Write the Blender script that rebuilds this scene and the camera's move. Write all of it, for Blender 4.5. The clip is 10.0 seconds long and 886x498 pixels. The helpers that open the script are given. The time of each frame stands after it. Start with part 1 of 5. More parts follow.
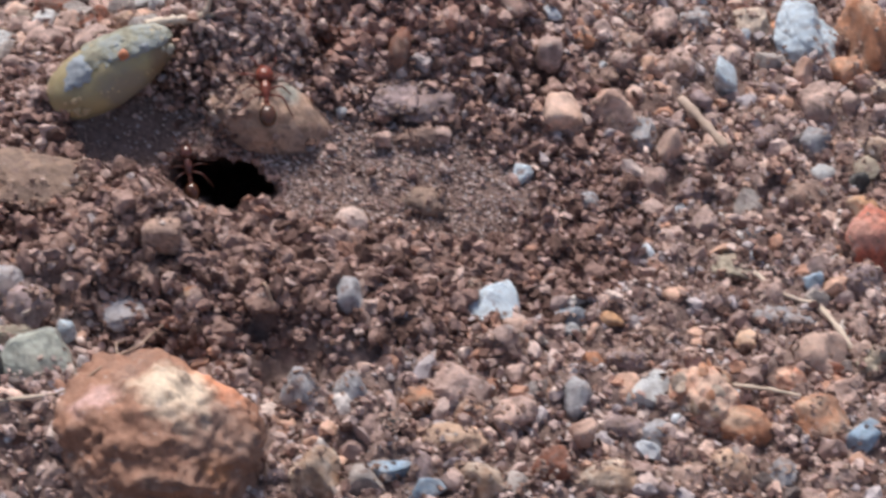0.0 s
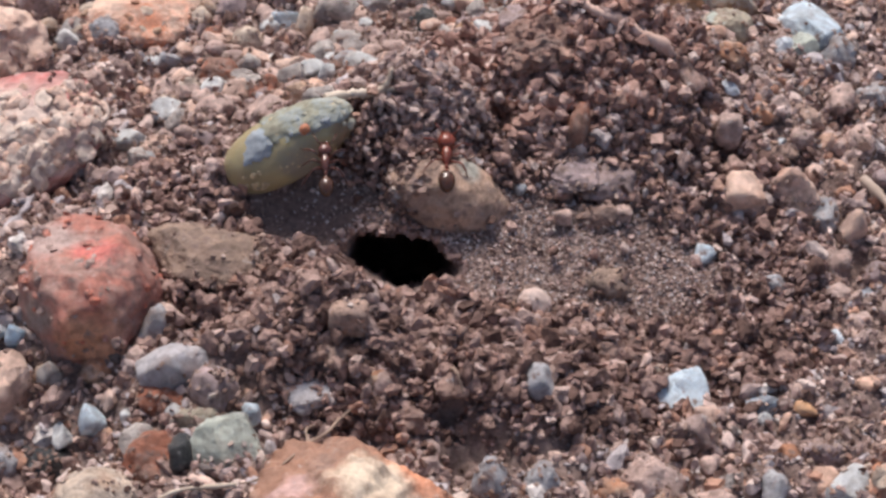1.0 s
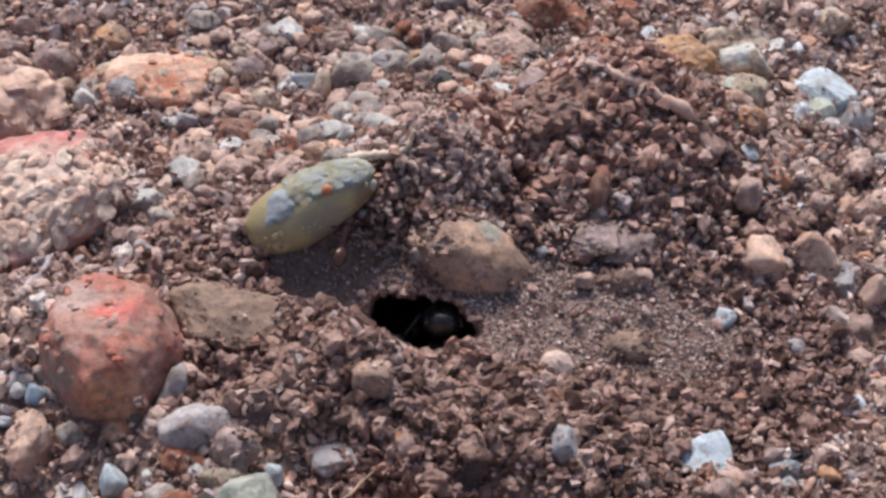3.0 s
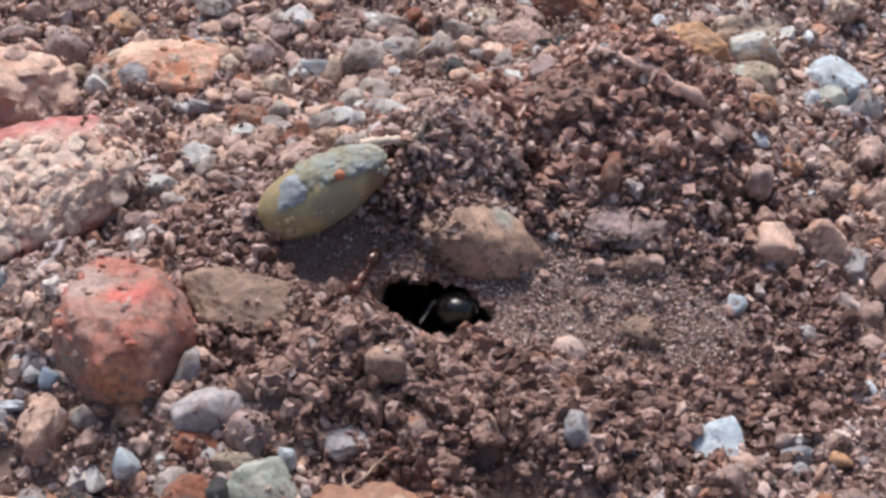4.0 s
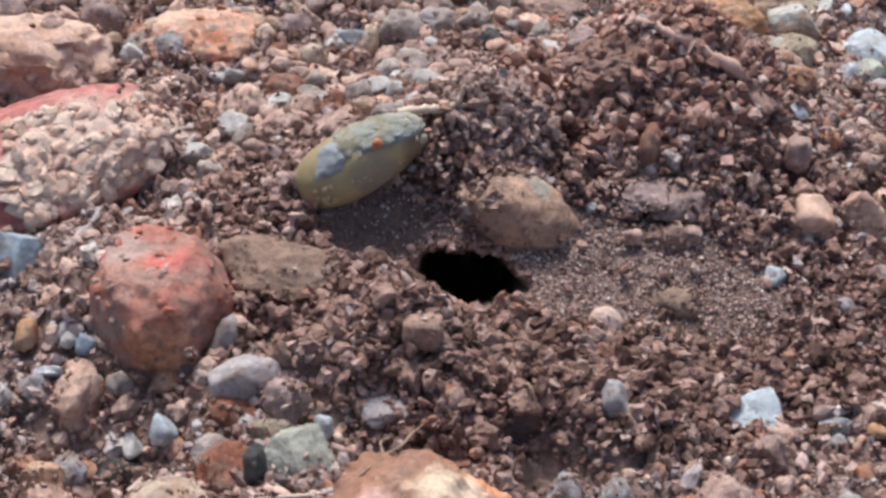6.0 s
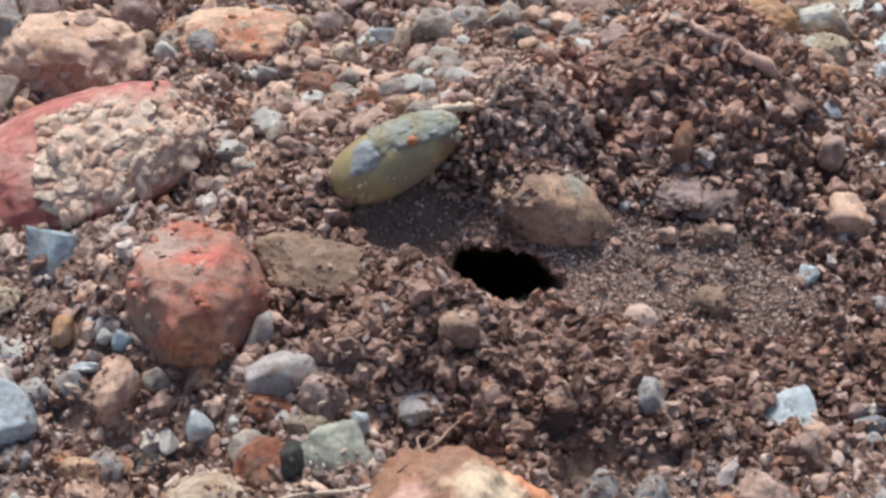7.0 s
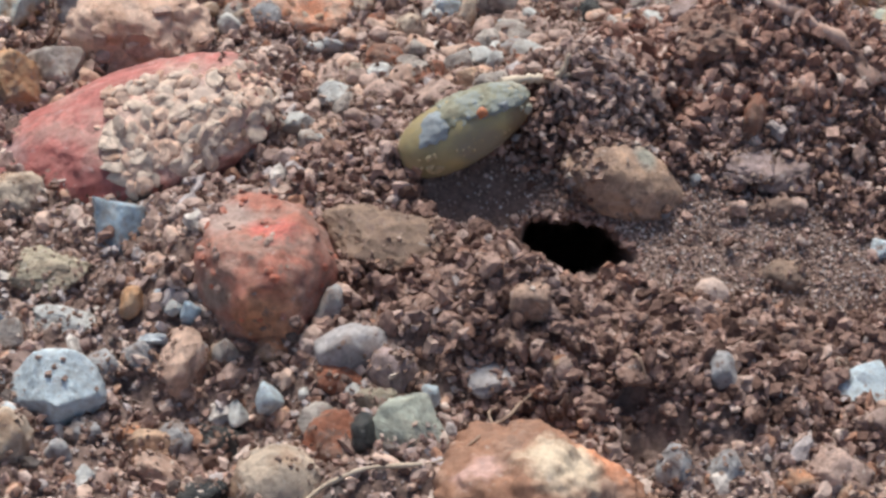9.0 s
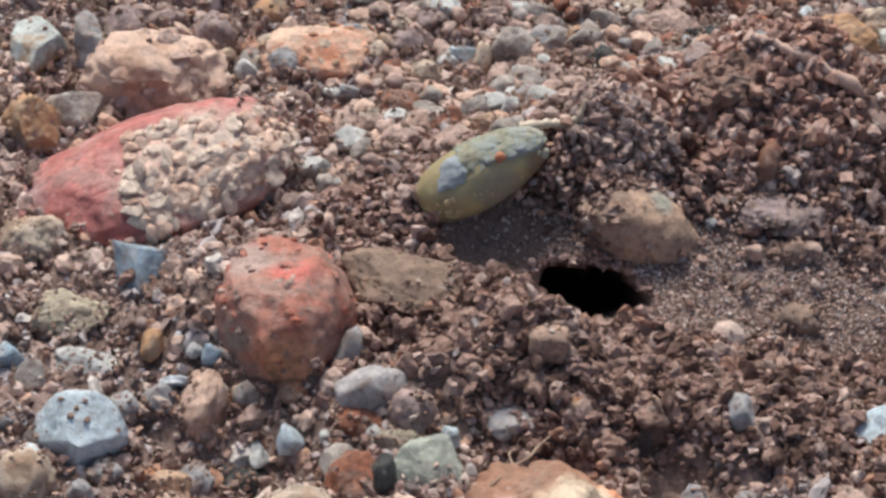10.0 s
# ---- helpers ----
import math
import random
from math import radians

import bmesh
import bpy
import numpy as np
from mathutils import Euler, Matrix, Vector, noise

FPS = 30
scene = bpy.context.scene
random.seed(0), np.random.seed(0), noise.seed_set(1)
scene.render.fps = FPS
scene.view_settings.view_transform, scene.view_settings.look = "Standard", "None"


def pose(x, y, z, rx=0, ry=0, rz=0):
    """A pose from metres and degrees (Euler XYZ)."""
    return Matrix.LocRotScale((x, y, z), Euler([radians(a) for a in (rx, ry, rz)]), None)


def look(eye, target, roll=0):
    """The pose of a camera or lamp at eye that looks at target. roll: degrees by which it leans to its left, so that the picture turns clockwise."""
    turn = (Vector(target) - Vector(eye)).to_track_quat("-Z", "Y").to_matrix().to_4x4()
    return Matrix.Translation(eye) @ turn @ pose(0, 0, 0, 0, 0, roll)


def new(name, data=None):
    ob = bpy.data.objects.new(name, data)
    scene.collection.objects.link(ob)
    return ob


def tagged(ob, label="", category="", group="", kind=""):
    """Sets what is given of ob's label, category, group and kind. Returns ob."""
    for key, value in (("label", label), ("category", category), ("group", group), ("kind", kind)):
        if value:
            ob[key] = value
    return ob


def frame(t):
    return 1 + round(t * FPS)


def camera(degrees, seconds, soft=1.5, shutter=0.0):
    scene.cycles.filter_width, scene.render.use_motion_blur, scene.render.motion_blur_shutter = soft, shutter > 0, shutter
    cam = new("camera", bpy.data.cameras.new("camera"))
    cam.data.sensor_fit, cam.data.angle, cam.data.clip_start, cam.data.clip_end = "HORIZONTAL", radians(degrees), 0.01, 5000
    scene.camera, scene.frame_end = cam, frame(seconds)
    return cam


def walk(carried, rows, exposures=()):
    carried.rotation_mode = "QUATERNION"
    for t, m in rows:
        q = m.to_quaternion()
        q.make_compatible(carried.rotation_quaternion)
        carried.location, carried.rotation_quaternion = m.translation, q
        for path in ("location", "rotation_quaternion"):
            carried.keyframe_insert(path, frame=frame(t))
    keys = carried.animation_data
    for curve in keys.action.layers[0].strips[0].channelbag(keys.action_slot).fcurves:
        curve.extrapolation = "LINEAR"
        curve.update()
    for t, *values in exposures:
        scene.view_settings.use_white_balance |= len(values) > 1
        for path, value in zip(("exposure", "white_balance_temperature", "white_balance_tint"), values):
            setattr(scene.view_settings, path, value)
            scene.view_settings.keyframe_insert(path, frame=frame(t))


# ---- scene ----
cam = camera(22.0, 10.0, 2.9, 0.15)
walk(cam, [
    (0.0, pose(0.00684, -0.10316, 0.08349, 49.495, -2.239, -1.458)),
    (0.2, pose(0.00447, -0.10203, 0.08473, 49.617, -1.654, -0.982)),
    (0.5, pose(0.00283, -0.10044, 0.08339, 49.330, -1.695, -0.259)),
    (0.7, pose(0.00022, -0.09938, 0.08284, 49.584, -2.572, -0.335)),
    (1.0, pose(-0.00104, -0.09893, 0.08409, 49.972, -2.198, -0.107)),
    (1.5, pose(-0.00170, -0.09879, 0.08394, 50.345, -2.182, 0.207)),
    (1.8, pose(-0.00261, -0.09838, 0.08363, 50.976, -2.484, 0.236)),
    (2.0, pose(-0.00362, -0.09850, 0.08348, 51.220, -2.786, 0.010)),
    (2.2, pose(-0.00315, -0.09864, 0.08349, 51.541, -2.754, -0.253)),
    (3.3, pose(-0.00371, -0.09907, 0.08345, 51.728, -2.910, -0.168)),
    (3.5, pose(-0.00395, -0.09922, 0.08335, 51.751, -2.953, -0.081)),
    (4.0, pose(-0.00403, -0.09937, 0.08317, 51.560, -2.962, -0.145)),
    (4.5, pose(-0.00439, -0.10002, 0.08295, 51.412, -2.895, -0.000)),
    (5.0, pose(-0.00443, -0.09995, 0.08278, 51.375, -2.995, 0.088)),
    (5.5, pose(-0.00444, -0.09971, 0.08235, 51.164, -2.960, 0.140)),
    (5.7, pose(-0.00459, -0.09948, 0.08231, 51.016, -2.975, 0.352)),
    (6.8, pose(-0.00586, -0.10020, 0.08240, 51.495, -2.821, 0.698)),
    (7.0, pose(-0.00611, -0.09996, 0.08211, 51.170, -2.821, 0.830)),
    (7.5, pose(-0.00598, -0.10010, 0.08197, 51.298, -2.397, 1.153)),
    (8.0, pose(-0.00632, -0.09981, 0.08164, 51.184, -2.348, 1.249)),
    (8.5, pose(-0.00667, -0.09928, 0.08115, 50.823, -2.198, 1.628)),
    (9.0, pose(-0.00770, -0.09954, 0.08112, 50.633, -2.346, 1.737)),
    (9.3, pose(-0.00788, -0.10031, 0.08136, 51.437, -2.119, 1.921)),
    (9.5, pose(-0.00839, -0.10071, 0.08149, 51.606, -2.132, 2.022)),
    (9.7, pose(-0.00866, -0.10071, 0.08132, 51.956, -2.312, 1.838)),
    (10.0, pose(-0.00906, -0.10064, 0.08124, 51.965, -2.497, 1.640)),
], [(0.0, 0.77, 6520, 13), (5.6, 0.78, 6500, 13.5), (7.0, 0.72, 6600, 6), (10.0, 0.72, 6590, 5.5)])

# ---- light: an overcast sky with a broad, weak sun behind the nest ----
SUN_UP, SUN_TURN = radians(57), radians(-15)
world = bpy.data.worlds.new("sky")
scene.world = world
world.use_nodes = True
wn = world.node_tree.nodes
sky = wn.new("ShaderNodeTexSky")
sky.sky_type = "NISHITA"
sky.sun_disc = False
sky.sun_elevation, sky.sun_rotation = SUN_UP, SUN_TURN
sky.air_density, sky.dust_density, sky.ozone_density = 1.0, 4.0, 1.0
world.node_tree.links.new(sky.outputs[0], wn["Background"].inputs[0])
wn["Background"].inputs[1].default_value = 0.070
sun = new("sun", bpy.data.lights.new("sun", "SUN"))
sun.data.energy, sun.data.angle, sun.data.color = 2.12, radians(20), (1.0, 0.95, 0.88)
sun.matrix_world = look((0, 0, 0), (-math.sin(SUN_TURN) * math.cos(SUN_UP), -math.cos(SUN_TURN) * math.cos(SUN_UP), -math.sin(SUN_UP)))

MM = 0.001


# ---- materials ----
def shader(name):
    m = bpy.data.materials.new(name)
    m.use_nodes = True
    return m, m.node_tree.nodes, m.node_tree.links, m.node_tree.nodes["Principled BSDF"]


def tex_noise(n, l, coord, scale, detail=4.0, rough=0.6):
    t = n.new("ShaderNodeTexNoise")
    t.inputs["Scale"].default_value, t.inputs["Detail"].default_value, t.inputs["Roughness"].default_value = scale, detail, rough
    if coord is not None:
        l.new(coord, t.inputs["Vector"])
    return t.outputs["Fac"]


def ramp(n, l, fac, stops, constant=False):
    r = n.new("ShaderNodeValToRGB")
    e = r.color_ramp.elements
    while len(e) < len(stops):
        e.new(0.5)
    for k, (at, c) in zip(e, stops):
        k.position, k.color = at, (*c, 1)
    r.color_ramp.interpolation = "CONSTANT" if constant else "LINEAR"
    l.new(fac, r.inputs["Fac"])
    return r.outputs["Color"]


def blend(n, l, fac, a, b, how="MIX"):
    x = n.new("ShaderNodeMix")
    x.data_type, x.blend_type = "RGBA", how
    for sock, v in ((x.inputs["Factor"], fac), (x.inputs["A"], a), (x.inputs["B"], b)):
        if isinstance(v, (int, float)):
            sock.default_value = v
        elif isinstance(v, tuple):
            sock.default_value = (*v, 1)
        else:
            l.new(v, sock)
    return x.outputs["Result"]


def relief(n, l, bsdf, height, depth, strength=1.0):
    b = n.new("ShaderNodeBump")
    b.inputs["Distance"].default_value, b.inputs["Strength"].default_value = depth, strength
    l.new(height, b.inputs["Height"])
    l.new(b.outputs["Normal"], bsdf.inputs["Normal"])


def spread_coord(n, l):
    """Object coordinates, shifted for each object."""
    tc, info, add = n.new("ShaderNodeTexCoord"), n.new("ShaderNodeObjectInfo"), n.new("ShaderNodeVectorMath")
    add.operation = "ADD"
    l.new(tc.outputs["Object"], add.inputs[0])
    l.new(info.outputs["Random"], add.inputs[1])
    return add.outputs[0]


def spot_or_shade(n, l, at, radius):
    """1 near a point of the object, with a ragged edge, 0 away from it."""
    co = n.new("ShaderNodeTexCoord").outputs["Object"]
    d = n.new("ShaderNodeVectorMath")
    d.operation = "DISTANCE"
    l.new(co, d.inputs[0])
    d.inputs[1].default_value = [v * MM for v in at]
    add = n.new("ShaderNodeMath")
    add.operation = "MULTIPLY_ADD"
    l.new(tex_noise(n, l, co, 620, 5, 0.65), add.inputs[0])
    add.inputs[1].default_value = radius * MM * 1.8
    l.new(d.outputs["Value"], add.inputs[2])
    span = n.new("ShaderNodeMapRange")
    span.inputs["From Min"].default_value, span.inputs["From Max"].default_value = radius * MM * 1.5, radius * MM * 2.1
    span.inputs["To Min"].default_value, span.inputs["To Max"].default_value = 1.0, 0.0
    l.new(add.outputs[0], span.inputs["Value"])
    return span.outputs["Result"]


DUST = (0.25, 0.172, 0.148)
STONES = {}


def stone_kind(key, words, main, second, share=0.45, rough=0.55, patch=520, dust=0.35, clear=0.0, crystal=0.22, spots=(), pitted=0.38):
    """A kind of stone: its words, and a material of two colours in patches, with specks, soil dust and a worn surface.
    spots: stains (x, y, z, radius, colour) in millimetres on the stone."""
    m, n, l, b = shader(key + "_stone")
    co = spread_coord(n, l)
    body = ramp(n, l, tex_noise(n, l, co, patch, 5, 0.62), [(share - 0.07, second), (share + 0.07, main)])
    for sx, sy, sz, sr, tint in spots:
        body = blend(n, l, spot_or_shade(n, l, (sx, sy, sz), sr), body, tint)
    deep = 0.80 if dust < 0.22 else 0.58
    grain = ramp(n, l, tex_noise(n, l, co, 2200, 3), [(0.28, (deep, deep * 0.96, deep * 0.94)), (0.5, (1, 1, 1)), (0.75, (1.2, 1.2, 1.22))])
    body = blend(n, l, 1.0, body, grain, "MULTIPLY")
    cell = n.new("ShaderNodeTexVoronoi")
    cell.inputs["Scale"].default_value = 1250
    wob = n.new("ShaderNodeVectorMath")
    wob.operation = "MULTIPLY_ADD"
    bend = n.new("ShaderNodeTexNoise")
    bend.inputs["Scale"].default_value = 1600
    l.new(co, bend.inputs["Vector"])
    l.new(bend.outputs["Color"], wob.inputs[0])
    wob.inputs[1].default_value = (0.0007, 0.0007, 0.0007)
    l.new(co, wob.inputs[2])
    l.new(wob.outputs[0], cell.inputs["Vector"])
    facet = ramp(n, l, cell.outputs["Color"], [(0.15, (1 - crystal, 1 - crystal, 1 - crystal * 0.9)), (0.5, (1, 1, 1)), (0.85, (1 + crystal, 1 + crystal * 0.95, 1 + crystal * 0.9))])
    body = blend(n, l, 1.0, body, facet, "MULTIPLY")
    fleck = ramp(n, l, tex_noise(n, l, co, 1500, 4, 0.75), [(0.60, (0, 0, 0)), (0.67, (1, 1, 1))])
    pale = tuple(min(0.85, 0.45 * v + 0.36) for v in main)
    thin = n.new("ShaderNodeMath")
    thin.operation = "MULTIPLY"
    l.new(fleck, thin.inputs[0])
    thin.inputs[1].default_value = 0.6 if crystal > 0.2 else 0.45
    body = blend(n, l, thin.outputs[0], body, pale)
    soil = ramp(n, l, tex_noise(n, l, co, 1100, 6, 0.7), [(0.63 - 0.30 * dust, (0, 0, 0)), (0.74 - 0.26 * dust, (1, 1, 1))])
    l.new(blend(n, l, soil, body, DUST), b.inputs["Base Color"])
    gloss = ramp(n, l, tex_noise(n, l, co, 900, 3), [(0.3, (rough - 0.1,) * 3), (0.7, (rough + 0.15,) * 3)])
    l.new(gloss, b.inputs["Roughness"])
    b.inputs["Specular IOR Level"].default_value = 0.45
    if clear:
        b.inputs["Subsurface Weight"].default_value = clear
        b.inputs["Subsurface Radius"].default_value = (1, 0.9, 0.85)
        b.inputs["Subsurface Scale"].default_value = 0.0006
    relief(n, l, b, tex_noise(n, l, co, 1300, 7, 0.7), pitted * MM, 1.0)
    STONES[key] = (words, m)


stone_kind("white", "chalk-white quartz", (0.579, 0.586, 0.586), (0.469, 0.445, 0.422), 0.4, 0.4, dust=0.15, clear=0.2)
stone_kind("bluewhite", "bluish white quartz", (0.56, 0.66, 0.74), (0.41, 0.46, 0.50), 0.42, 0.4, dust=0.2, clear=0.2)
stone_kind("whiteochre", "white quartz with ochre staining", (0.539, 0.576, 0.566), (0.404, 0.216, 0.090), 0.47, 0.45, 330, 0.2)
stone_kind("blue", "blue-grey translucent quartz", (0.305, 0.419, 0.534), (0.343, 0.362, 0.390), 0.45, 0.35, dust=0.15, clear=0.2)
stone_kind("greyblue", "dull blue-grey", (0.40, 0.40, 0.425), (0.36, 0.31, 0.30), 0.45, 0.55)
stone_kind("glassy", "pale greenish translucent quartz", (0.450, 0.486, 0.431), (0.341, 0.341, 0.297), 0.42, 0.35, dust=0.15, clear=0.3)
stone_kind("mauve", "mauve-grey dusty", (0.380, 0.287, 0.287), (0.299, 0.218, 0.207), 0.45, 0.6, dust=0.4)
stone_kind("lilac", "lilac-grey translucent quartz", (0.46, 0.44, 0.46), (0.40, 0.345, 0.335), 0.42, 0.4, dust=0.15, clear=0.2)
stone_kind("blush", "pale blush-pink", (0.62, 0.48, 0.43), (0.54, 0.39, 0.33), 0.42, 0.5, dust=0.08, crystal=0.14)
stone_kind("pale", "pale pinkish grey", (0.450, 0.404, 0.378), (0.324, 0.270, 0.252), 0.42, 0.5)
stone_kind("palepink", "pale pink feldspar", (0.567, 0.405, 0.354), (0.405, 0.273, 0.233), 0.42, 0.5)
stone_kind("tanpink", "tan-pink feldspar", (0.60, 0.42, 0.345), (0.46, 0.28, 0.215), 0.44, 0.55, 420, 0.15)
stone_kind("pinkcream", "pale pink and cream feldspar", (0.76, 0.54, 0.44), (0.62, 0.39, 0.29), 0.45, 0.5, 330, 0.08, crystal=0.12)
stone_kind("tan", "warm tan feldspar", (0.62, 0.43, 0.31), (0.47, 0.29, 0.20), 0.4, 0.5, dust=0.1)
stone_kind("dusty", "dusty brownish pink", (0.46, 0.31, 0.245), (0.35, 0.23, 0.185), 0.45, 0.65, dust=0.4)
stone_kind("cream", "cream feldspar with ochre staining", (0.56, 0.455, 0.37), (0.42, 0.275, 0.19), 0.45, 0.5, 380, 0.2)
stone_kind("straw", "straw-coloured dusty", (0.45, 0.39, 0.30), (0.34, 0.27, 0.21), 0.45, 0.55, dust=0.3)
stone_kind("ochre", "ochre iron-stained", (0.53, 0.30, 0.165), (0.46, 0.33, 0.24), 0.45, 0.5, 420, 0.2)
stone_kind("orange", "orange iron-stained", (0.52, 0.245, 0.14), (0.50, 0.34, 0.25), 0.47, 0.5, 420, 0.2)
stone_kind("orangecream", "orange and cream feldspar", (0.72, 0.50, 0.39), (0.64, 0.26, 0.15), 0.49, 0.5, 260, 0.04)
stone_kind("rust", "rust-red ironstone", (0.345, 0.127, 0.075), (0.253, 0.138, 0.103), 0.45, 0.5, dust=0.3)
stone_kind("redorange", "red-orange feldspar with pink top", (0.60, 0.19, 0.125), (0.60, 0.31, 0.25), 0.5, 0.5, 260, 0.22)
stone_kind("redquartz", "red jasper crusted with white quartz", (0.44, 0.15, 0.14), (0.48, 0.25, 0.225), 0.46, 0.45, 330, -0.12, pitted=0.2,
           spots=((4.2, -2.6, 2.0, 3.6, (0.66, 0.51, 0.44)), (1.2, -3.0, 1.8, 2.4, (0.64, 0.46, 0.40)), (-0.6, -3.4, 1.2, 1.3, (0.64, 0.44, 0.37)), (-6.3, -1.0, 1.2, 1.5, (0.37, 0.22, 0.22))))
stone_kind("quartzite", "pale cream-pink quartz", (0.74, 0.60, 0.51), (0.64, 0.47, 0.40), 0.45, 0.45, 700, -0.1, crystal=0.16)
stone_kind("boulder", "pink-orange feldspar with a cream patch", (0.31, 0.16, 0.105), (0.31, 0.195, 0.15), 0.46, 0.6, 260, 0.02, crystal=0.14, pitted=0.16,
           spots=((3.3, 1.2, 2.9, 1.9, (0.60, 0.26, 0.15)), (0.9, -0.2, 3.5, 2.0, (0.64, 0.52, 0.40)), (2.2, -3.0, 1.0, 1.1, (0.46, 0.21, 0.10)), (-2.8, 0.2, 3.0, 1.2, (0.50, 0.32, 0.29))))
stone_kind("slate", "dull tan soil-coated", (0.56, 0.375, 0.275), (0.47, 0.325, 0.255), 0.47, 0.7, 420, 0.3, crystal=0.14,
           spots=((0.1, 0.2, 1.8, 0.8, (0.45, 0.43, 0.37)), (1.8, -0.7, 0.9, 0.6, (0.58, 0.35, 0.26)), (-1.9, -0.4, 1.0, 0.9, (0.22, 0.15, 0.125))))
stone_kind("salmon", "salmon pink and orange feldspar", (0.46, 0.18, 0.135), (0.41, 0.24, 0.20), 0.5, 0.55, 380, 0.25, crystal=0.12, pitted=0.28,
           spots=((-1.9, 1.6, 2.6, 1.7, (0.46, 0.33, 0.30)), (0.6, 0.2, 3.0, 1.3, (0.58, 0.165, 0.14)), (0.5, -4.2, 0.5, 1.8, (0.66, 0.33, 0.20)), (-2.6, -2.8, 0.9, 1.3, (0.36, 0.25, 0.21))))
stone_kind("olive", "olive-brown flat soil-coated", (0.31, 0.215, 0.165), (0.25, 0.17, 0.135), 0.45, 0.7, dust=0.35)
stone_kind("ridge", "pale pink ridged feldspar", (0.540, 0.356, 0.299), (0.322, 0.196, 0.161), 0.5, 0.6, 380, 0.5)
stone_kind("clay", "reddish brown clayey", (0.340, 0.200, 0.160), (0.280, 0.165, 0.130), 0.5, 0.7, dust=0.5)
stone_kind("brown", "dark brown crumbly soil", (0.370, 0.245, 0.205), (0.270, 0.170, 0.140), 0.5, 0.8, 900, 0.2)
stone_kind("dark", "blackish", (0.035, 0.038, 0.042), (0.075, 0.072, 0.070), 0.45, 0.35, dust=0.1)


def ground_material():
    m, n, l, b = shader("soil")
    co = n.new("ShaderNodeTexCoord").outputs["Object"]
    base = ramp(n, l, tex_noise(n, l, co, 160, 6, 0.65), [(0.3, (0.19, 0.128, 0.110)), (0.55, (0.275, 0.195, 0.172)), (0.75, (0.35, 0.268, 0.245))])
    fine = ramp(n, l, tex_noise(n, l, co, 2400, 5, 0.7), [(0.28, (0.5, 0.48, 0.47)), (0.5, (1, 1, 1)), (0.74, (1.5, 1.5, 1.55))])
    l.new(blend(n, l, 1.0, base, fine, "MULTIPLY"), b.inputs["Base Color"])
    b.inputs["Roughness"].default_value = 0.9
    b.inputs["Specular IOR Level"].default_value = 0.25
    relief(n, l, b, tex_noise(n, l, co, 1700, 7, 0.7), 0.00035, 1.0)
    return m


def grain_material(name, stops, rough, grain=2200):
    """Loose grains: a colour for each grain by chance, with fine mottling."""
    m, n, l, b = shader(name)
    geo = n.new("ShaderNodeNewGeometry")
    co = n.new("ShaderNodeTexCoord").outputs["Object"]
    each = ramp(n, l, geo.outputs["Random Per Island"], stops, True)
    mott = ramp(n, l, tex_noise(n, l, co, grain, 5, 0.7), [(0.28, (0.5, 0.48, 0.47)), (0.5, (1, 1, 1)), (0.72, (1.42, 1.42, 1.45))])
    l.new(blend(n, l, 1.0, each, mott, "MULTIPLY"), b.inputs["Base Color"])
    b.inputs["Roughness"].default_value = rough
    b.inputs["Specular IOR Level"].default_value = 0.35
    relief(n, l, b, tex_noise(n, l, co, grain * 1.4, 5, 0.7), 0.00016, 0.9)
    return m


def plain_material(name, colour, dark, rough, scale, spec=0.5):
    m, n, l, b = shader(name)
    co = n.new("ShaderNodeTexCoord").outputs["Object"]
    l.new(ramp(n, l, tex_noise(n, l, co, scale, 4), [(0.35, dark), (0.62, colour)]), b.inputs["Base Color"])
    b.inputs["Roughness"].default_value = rough
    b.inputs["Specular IOR Level"].default_value = spec
    relief(n, l, b, tex_noise(n, l, co, scale * 4, 4), 0.00006, 0.5)
    return m


M_GROUND = ground_material()
M_CRUMB = grain_material("soil_crumb", [
    (0.0, (0.140, 0.080, 0.065)), (0.18, (0.240, 0.146, 0.122)), (0.36, (0.340, 0.218, 0.188)), (0.54, (0.440, 0.296, 0.258)),
    (0.68, (0.335, 0.232, 0.212)), (0.77, (0.410, 0.255, 0.200)), (0.81, (0.530, 0.385, 0.345)), (0.92, (0.400, 0.345, 0.345)), (0.96, (0.620, 0.485, 0.435))], 0.8)
M_REDCRUMB = grain_material("red_soil_crumb", [
    (0.0, (0.235, 0.130, 0.106)), (0.22, (0.345, 0.202, 0.166)), (0.48, (0.445, 0.275, 0.230)), (0.72, (0.535, 0.375, 0.325)), (0.90, (0.48, 0.26, 0.19)), (0.95, (0.63, 0.50, 0.45))], 0.8)
M_PALECRUMB = grain_material("pale_soil_crumb", [
    (0.0, (0.30, 0.205, 0.18)), (0.2, (0.42, 0.305, 0.27)), (0.5, (0.53, 0.40, 0.355)), (0.75, (0.47, 0.37, 0.345)), (0.9, (0.63, 0.49, 0.44))], 0.8)
# brown crumbs before the hole, darkened further to carry the shade between them
M_CLOD = grain_material("shaded_soil_crumb", [
    (0.0, (0.120, 0.068, 0.055)), (0.22, (0.200, 0.122, 0.102)), (0.42, (0.285, 0.182, 0.155)), (0.62, (0.370, 0.246, 0.210)), (0.78, (0.270, 0.188, 0.170)),
    (0.88, (0.380, 0.215, 0.160)), (0.92, (0.470, 0.345, 0.305))], 0.8)
